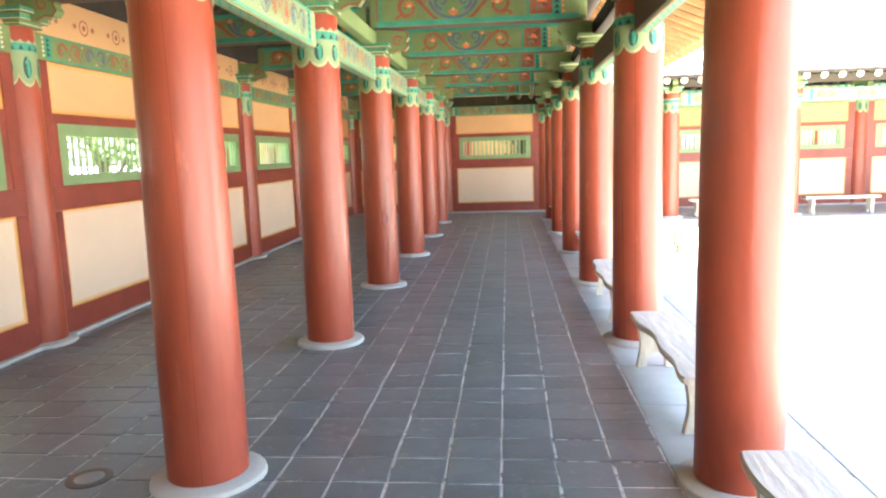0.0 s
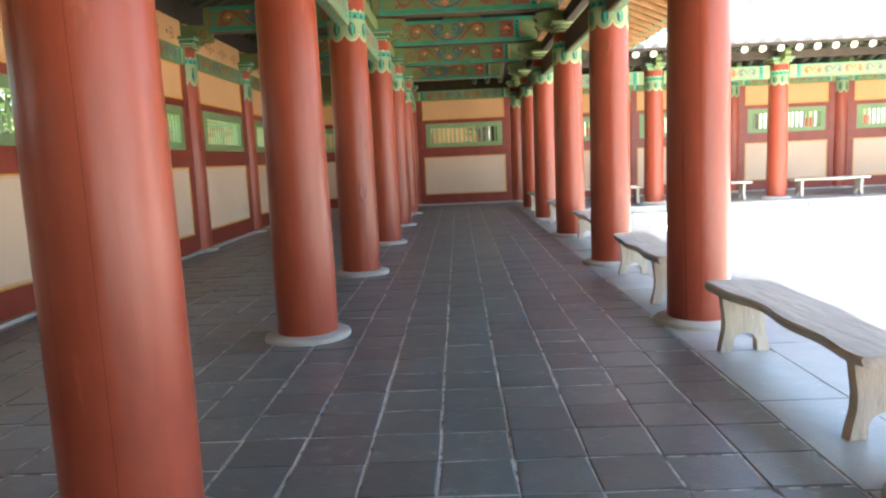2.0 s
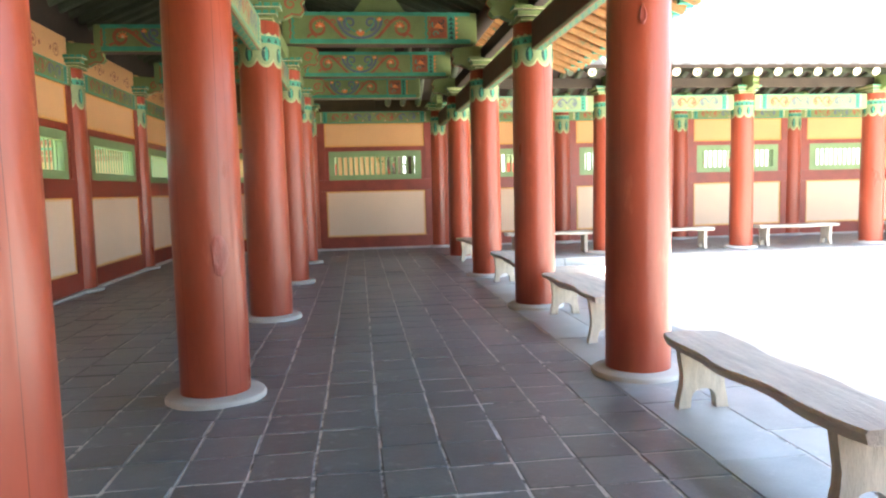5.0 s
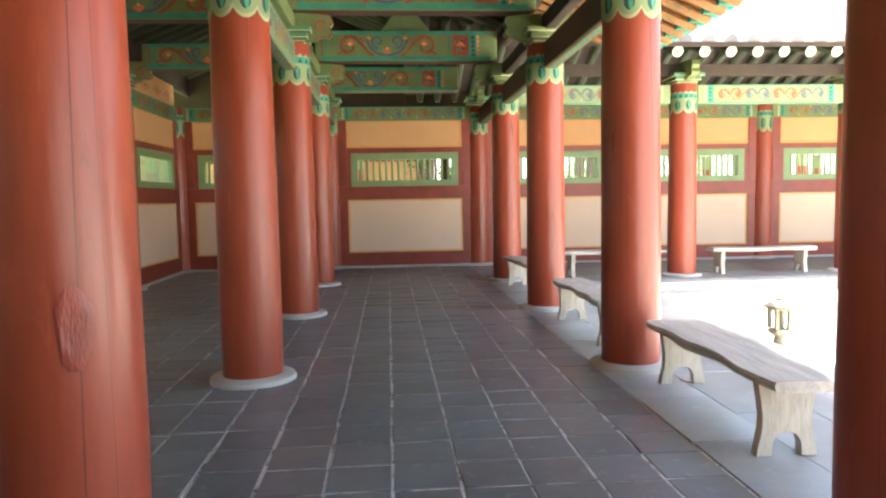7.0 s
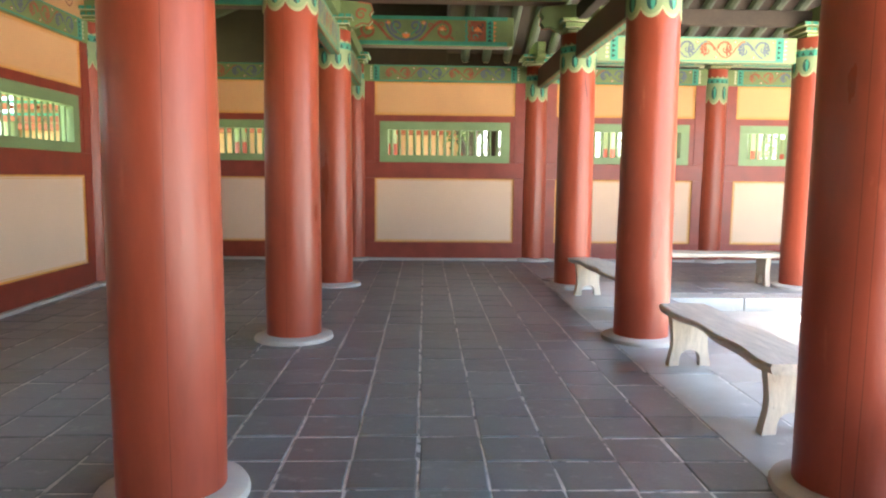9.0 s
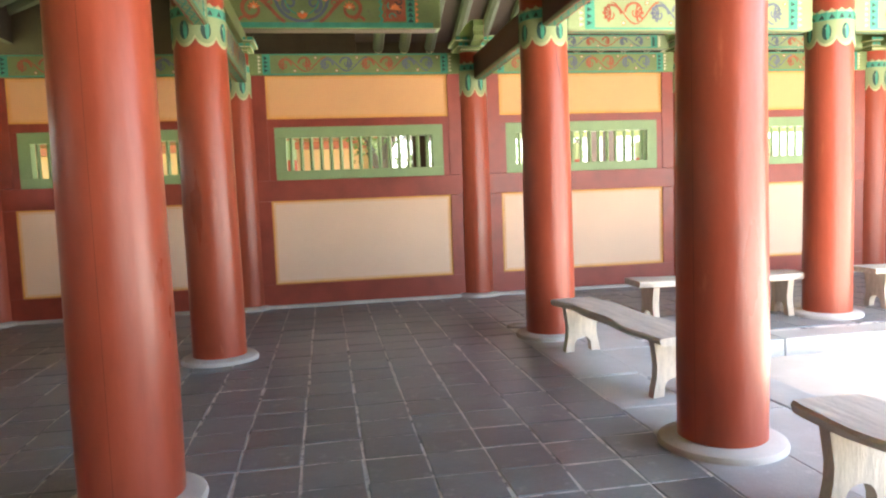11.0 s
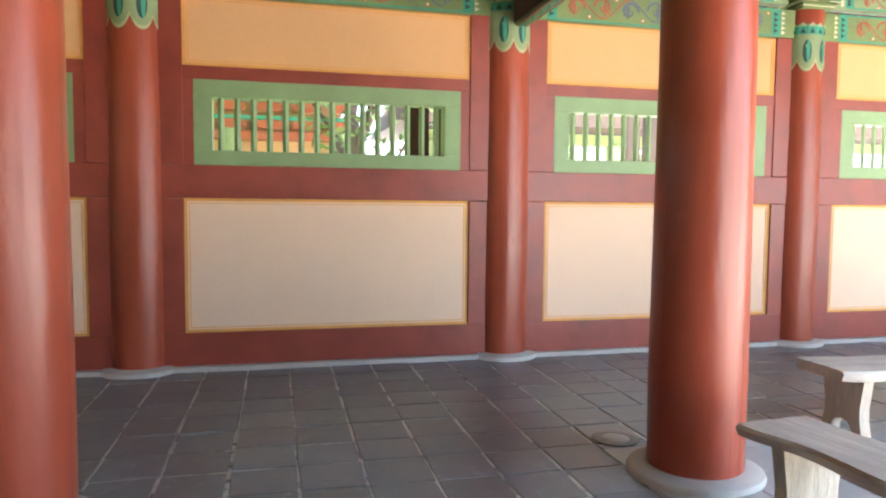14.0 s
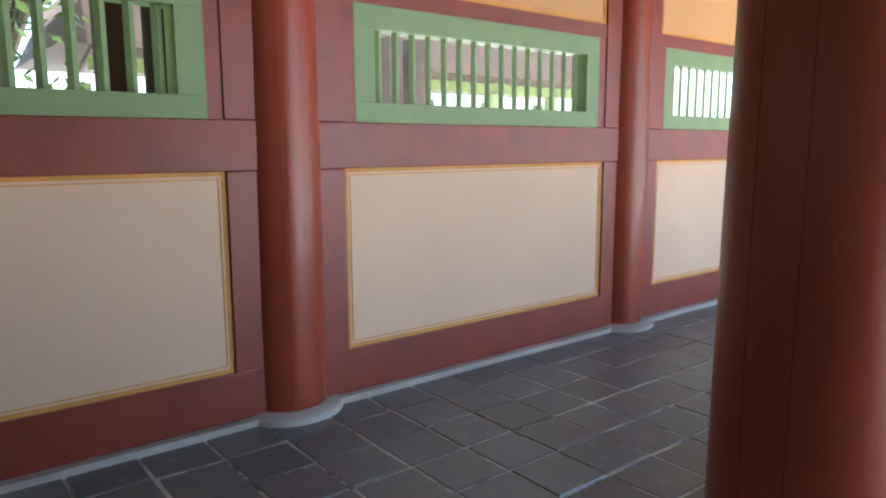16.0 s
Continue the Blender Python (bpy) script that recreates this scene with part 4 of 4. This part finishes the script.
cap_me = to_mesh("hall_capital", lathe(bmesh.new(), [(0.185, 2.2), (0.185, 2.7)], 16), SAGE, True)
k = HX0
while k <= HX1 + 0.1:
    part("column", shaft, None, hall, at=pose(k, 0.1, 0))
    part("capital", cap_me, None, hall, at=pose(k, 0.1, 0))
    k += 2.03
part("painted_beam", B(HX0, HX1, 0.0, 0.2, 2.45, 2.62, bevel=0.01), MOTIF_RED, hall)
for j in range(4):
    z = 2.65 + j * 0.3
    part("teal_beam", B(HX0 - 0.3, HX1 + 0.3, -0.1 - 0.2 * j, 0.0 - 0.2 * j, z + 0.17, z + 0.24), TEAL, hall)
    arm_me = to_mesh("bracket_arm", extrude_xz(bmesh.new(), [(0, 0), (0.24, 0.03), (0.26, 0.1), (0.16, 0.16), (0, 0.17), (-0.16, 0.16), (-0.26, 0.1), (-0.24, 0.03)], -0.07, 0.07), MOTIF_RED)
    k = HX0
    while k <= HX1 + 0.1:
        part("bracket_arm", arm_me, None, hall, at=pose(k, -0.05 - 0.2 * j, z))
        k += 0.677
# a roofed side gallery beyond the wall
side_gallery = empty("side_gallery", "roofed side gallery with red columns and sage capitals", "building", at=pose(0, 0, 0))
part("floor_slab", B(4.0, 18.0, 9.6, 13.5, YARD_Z - 0.05, 0.1, bevel=0.02), STONE, side_gallery)
for i in range(7):
    for y in (10.0, 12.6):
        part("column", shaft, None, side_gallery, at=pose(4.4 + 2.2 * i, y, 0))
        part("capital", cap_me, None, side_gallery, at=pose(4.4 + 2.2 * i, y, 0))
part("painted_beam", B(4.0, 18.0, 9.9, 10.1, 2.7, 2.95, bevel=0.01), OLIVE, side_gallery)
part("rear_wall", B(4.0, 18.0, 13.0, 13.2, 0.1, 1.6), HALLWALL, side_gallery)
part("roof", extrude_xz(bmesh.new(), [(3.4, 3.0), (18.6, 3.0), (18.0, 4.2), (4.0, 4.2)], 8.9, 13.8), DECK, side_gallery)
for x, y in ((5.68, 3.4), (5.98, 3.4), (10.4, 3.4), (2.22, 0.98), (2.48, 0.98)):
    p = empty("gate_post", "square dark brown gate post behind the wall", "post", "gate posts", at=pose(x, y, YARD_Z))
    part("post_body", B(-0.09, 0.09, -0.09, 0.09, 0, 2.9, bevel=0.01), DARKWOOD, p)
    part("post_foot", B(-0.14, 0.14, -0.14, 0.14, 0, 0.15, bevel=0.02), STONE, p)


# ---------- trees ----------
def tree(x, y, h, seed, spread, label, leaves=170):
    rs = random.Random(seed)
    t = empty("tree", label, "tree", at=pose(x, y, YARD_Z))
    tr = bmesh.new()
    pts = [Vector((0, 0, -0.05))]
    for i in range(5):
        pts.append(pts[-1] + Vector((rs.uniform(-0.15, 0.15), rs.uniform(-0.15, 0.15), h * 0.13)))
    for i, (a, b) in enumerate(zip(pts, pts[1:])):
        rod(tr, a, b, 0.17 - 0.02 * i, 8)
    tips = []
    for i in range(9):
        base = pts[2 + i % 4]
        an = rs.uniform(0, 6.28)
        tip = base + Vector((math.cos(an) * spread * rs.uniform(0.5, 1), math.sin(an) * spread * rs.uniform(0.5, 1), h * rs.uniform(0.15, 0.45)))
        mid = (base + tip) / 2 + Vector((0, 0, 0.15))
        rod(tr, base, mid, 0.06, 6)
        rod(tr, mid, tip, 0.03, 6)
        tips += [mid, tip]
    part("trunk", tr, BARK, t, smooth=True)
    verts, faces = [], []
    for tip in tips:
        for _ in range(leaves):
            c = tip + Vector((rs.gauss(0, 0.42), rs.gauss(0, 0.42), rs.gauss(0.1, 0.32))) * spread * 0.55
            d = Vector((rs.uniform(-1, 1), rs.uniform(-1, 1), rs.uniform(-0.6, 0.6))).normalized()
            s = d.cross(Vector((rs.uniform(-1, 1), rs.uniform(-1, 1), 1))).normalized()
            ln, wd = rs.uniform(0.07, 0.13), rs.uniform(0.03, 0.05)
            k0 = len(verts)
            verts += [c - d * ln, c + s * wd, c + d * ln, c - s * wd]
            faces.append((k0, k0 + 1, k0 + 2, k0 + 3))
    me = bpy.data.meshes.new("crown")
    me.from_pydata([tuple(v) for v in verts], [], faces)
    me.materials.append(LEAF)
    part("crown", me, None, t)


for i, (x, y, h, s) in enumerate(((-9, -22, 5, 1.9), (-10.5, -17, 6, 2.2), (-9.5, -12, 5, 2.0), (-11, -7, 6, 2.2), (-9, -2, 5, 1.9), (2.6, 6.2, 4.6, 1.1), (10.5, 19, 6, 2.2), (16, 21, 6, 2.2))):
    tree(x, y, h, 40 + i, s, "leafy green tree behind the gallery wall", 30 if s < 1.5 else 170)
# first lawn: unseen dark ground, added to weaken the bounce onto the hall
tagged(part("lawn", B(-3.496, 3.3, 1.65, 7.0, YARD_Z - 0.02, YARD_Z + 0.03), GRASS), "added unseen grass that cuts light bounced onto the hall", "grass", kind="structure")
tagged(part("lawn", B(-60, -3.5, -60, 40, YARD_Z - 0.02, YARD_Z + 0.03), GRASS), "sunlit grass behind the long wall", "grass", kind="structure")

# ---------- floor bricks and slabs ----------
TX, TY, X_FLOOR, GAP, GAPY = 0.308, 0.30, 0.135, 0.010, 0.009


def brick_verts(x0, x1, y0, y1, rs, drop=0.0):
    j = lambda: rs.uniform(-0.006, 0.006)
    z = rs.uniform(-0.003, 0.003) - drop
    t = lambda: z + rs.uniform(-0.0015, 0.0015)
    b = 0.006
    base = [(x0 + j(), y0 + j()), (x1 + j(), y0 + j()), (x1 + j(), y1 + j()), (x0 + j(), y1 + j())]
    cx, cy = (x0 + x1) / 2, (y0 + y1) / 2
    inner = [(px + (b if px < cx else -b), py + (b if py < cy else -b)) for px, py in base]
    return [(px, py, -0.03) for px, py in base] + [(px, py, z - 0.006) for px, py in base] + [(px, py, t()) for px, py in inner]


BF = [(0, 1, 5, 4), (1, 2, 6, 5), (2, 3, 7, 6), (3, 0, 4, 7), (4, 5, 9, 8), (5, 6, 10, 9), (6, 7, 11, 10), (7, 4, 8, 11), (8, 9, 10, 11)]


def joined(name, cells, material, label, rs):
    verts, faces = [], []
    for c in cells:
        k0 = len(verts)
        verts += brick_verts(*c, rs)
        faces += [tuple(i + k0 for i in f) for f in BF]
    me = bpy.data.meshes.new(name)
    me.from_pydata(verts, [], faces)
    me.materials.append(material)
    ob = new(name, me)
    ob.parent = floor
    return tagged(ob, label, kind="stuff")


rs = random.Random(11)
shared = []
for i in range(12):
    me = bpy.data.meshes.new("floor_brick")
    me.from_pydata(brick_verts(-TX / 2 + GAP / 2, TX / 2 - GAP / 2, -TY / 2 + GAPY / 2, TY / 2 - GAPY / 2, rs), [], BF)
    me.materials.append(TILE)
    shared.append(me)
rest, slabs, made = [], [], 0
nx0, nx1 = -10, 8
for i in range(nx0, nx1):
    x = X_FLOOR + TX * i
    shift = rs.uniform(-0.02, 0.02)
    y = 0.14
    while y > -26:
        if 0 <= i < 7 and -16.2 < y < -3.6 and made < 300:
            ob = new("floor_brick", shared[rs.randrange(12)])
            ob.matrix_basis = pose(x + TX / 2, y - TY / 2 + shift, 0, 0, 0, rs.choice((0, 180)))
            ob.parent = floor
            made += 1
        else:
            rest.append((x + GAP / 2, x + TX - GAP / 2, y - TY + GAPY / 2 + shift, y - GAPY / 2 + shift))
        y -= TY
# crossing gallery
for i in range(0, 58):
    x = X_FLOOR + TX * (nx1 + i)
    y = 0.14
    while y > EDGE_Y + 0.55:
        if x > 3.4 or y > -2.0:
            rest.append((x + GAP / 2, x + TX - GAP / 2, y - TY + GAPY / 2, y - GAPY / 2))
        y -= TY
joined("floor_bricks", rest, TILE, "grey fired floor bricks in rows", rs)
# long stone slabs under the courtyard columns
X_SL = X_FLOOR + TX * nx1
for a, b in ((X_SL, X_SL + 0.46), (X_SL + 0.46, EDGE_X - 0.3)):
    y = -26.0
    while y < -2.05:
        ln = rs.uniform(0.7, 1.1)
        e = min(y + ln, -2.05)
        slabs.append((a + 0.003, b - 0.003, y + 0.003, e - 0.003))
        y = e
joined("floor_slabs", slabs, SLAB, "long grey stone floor slabs", rs)
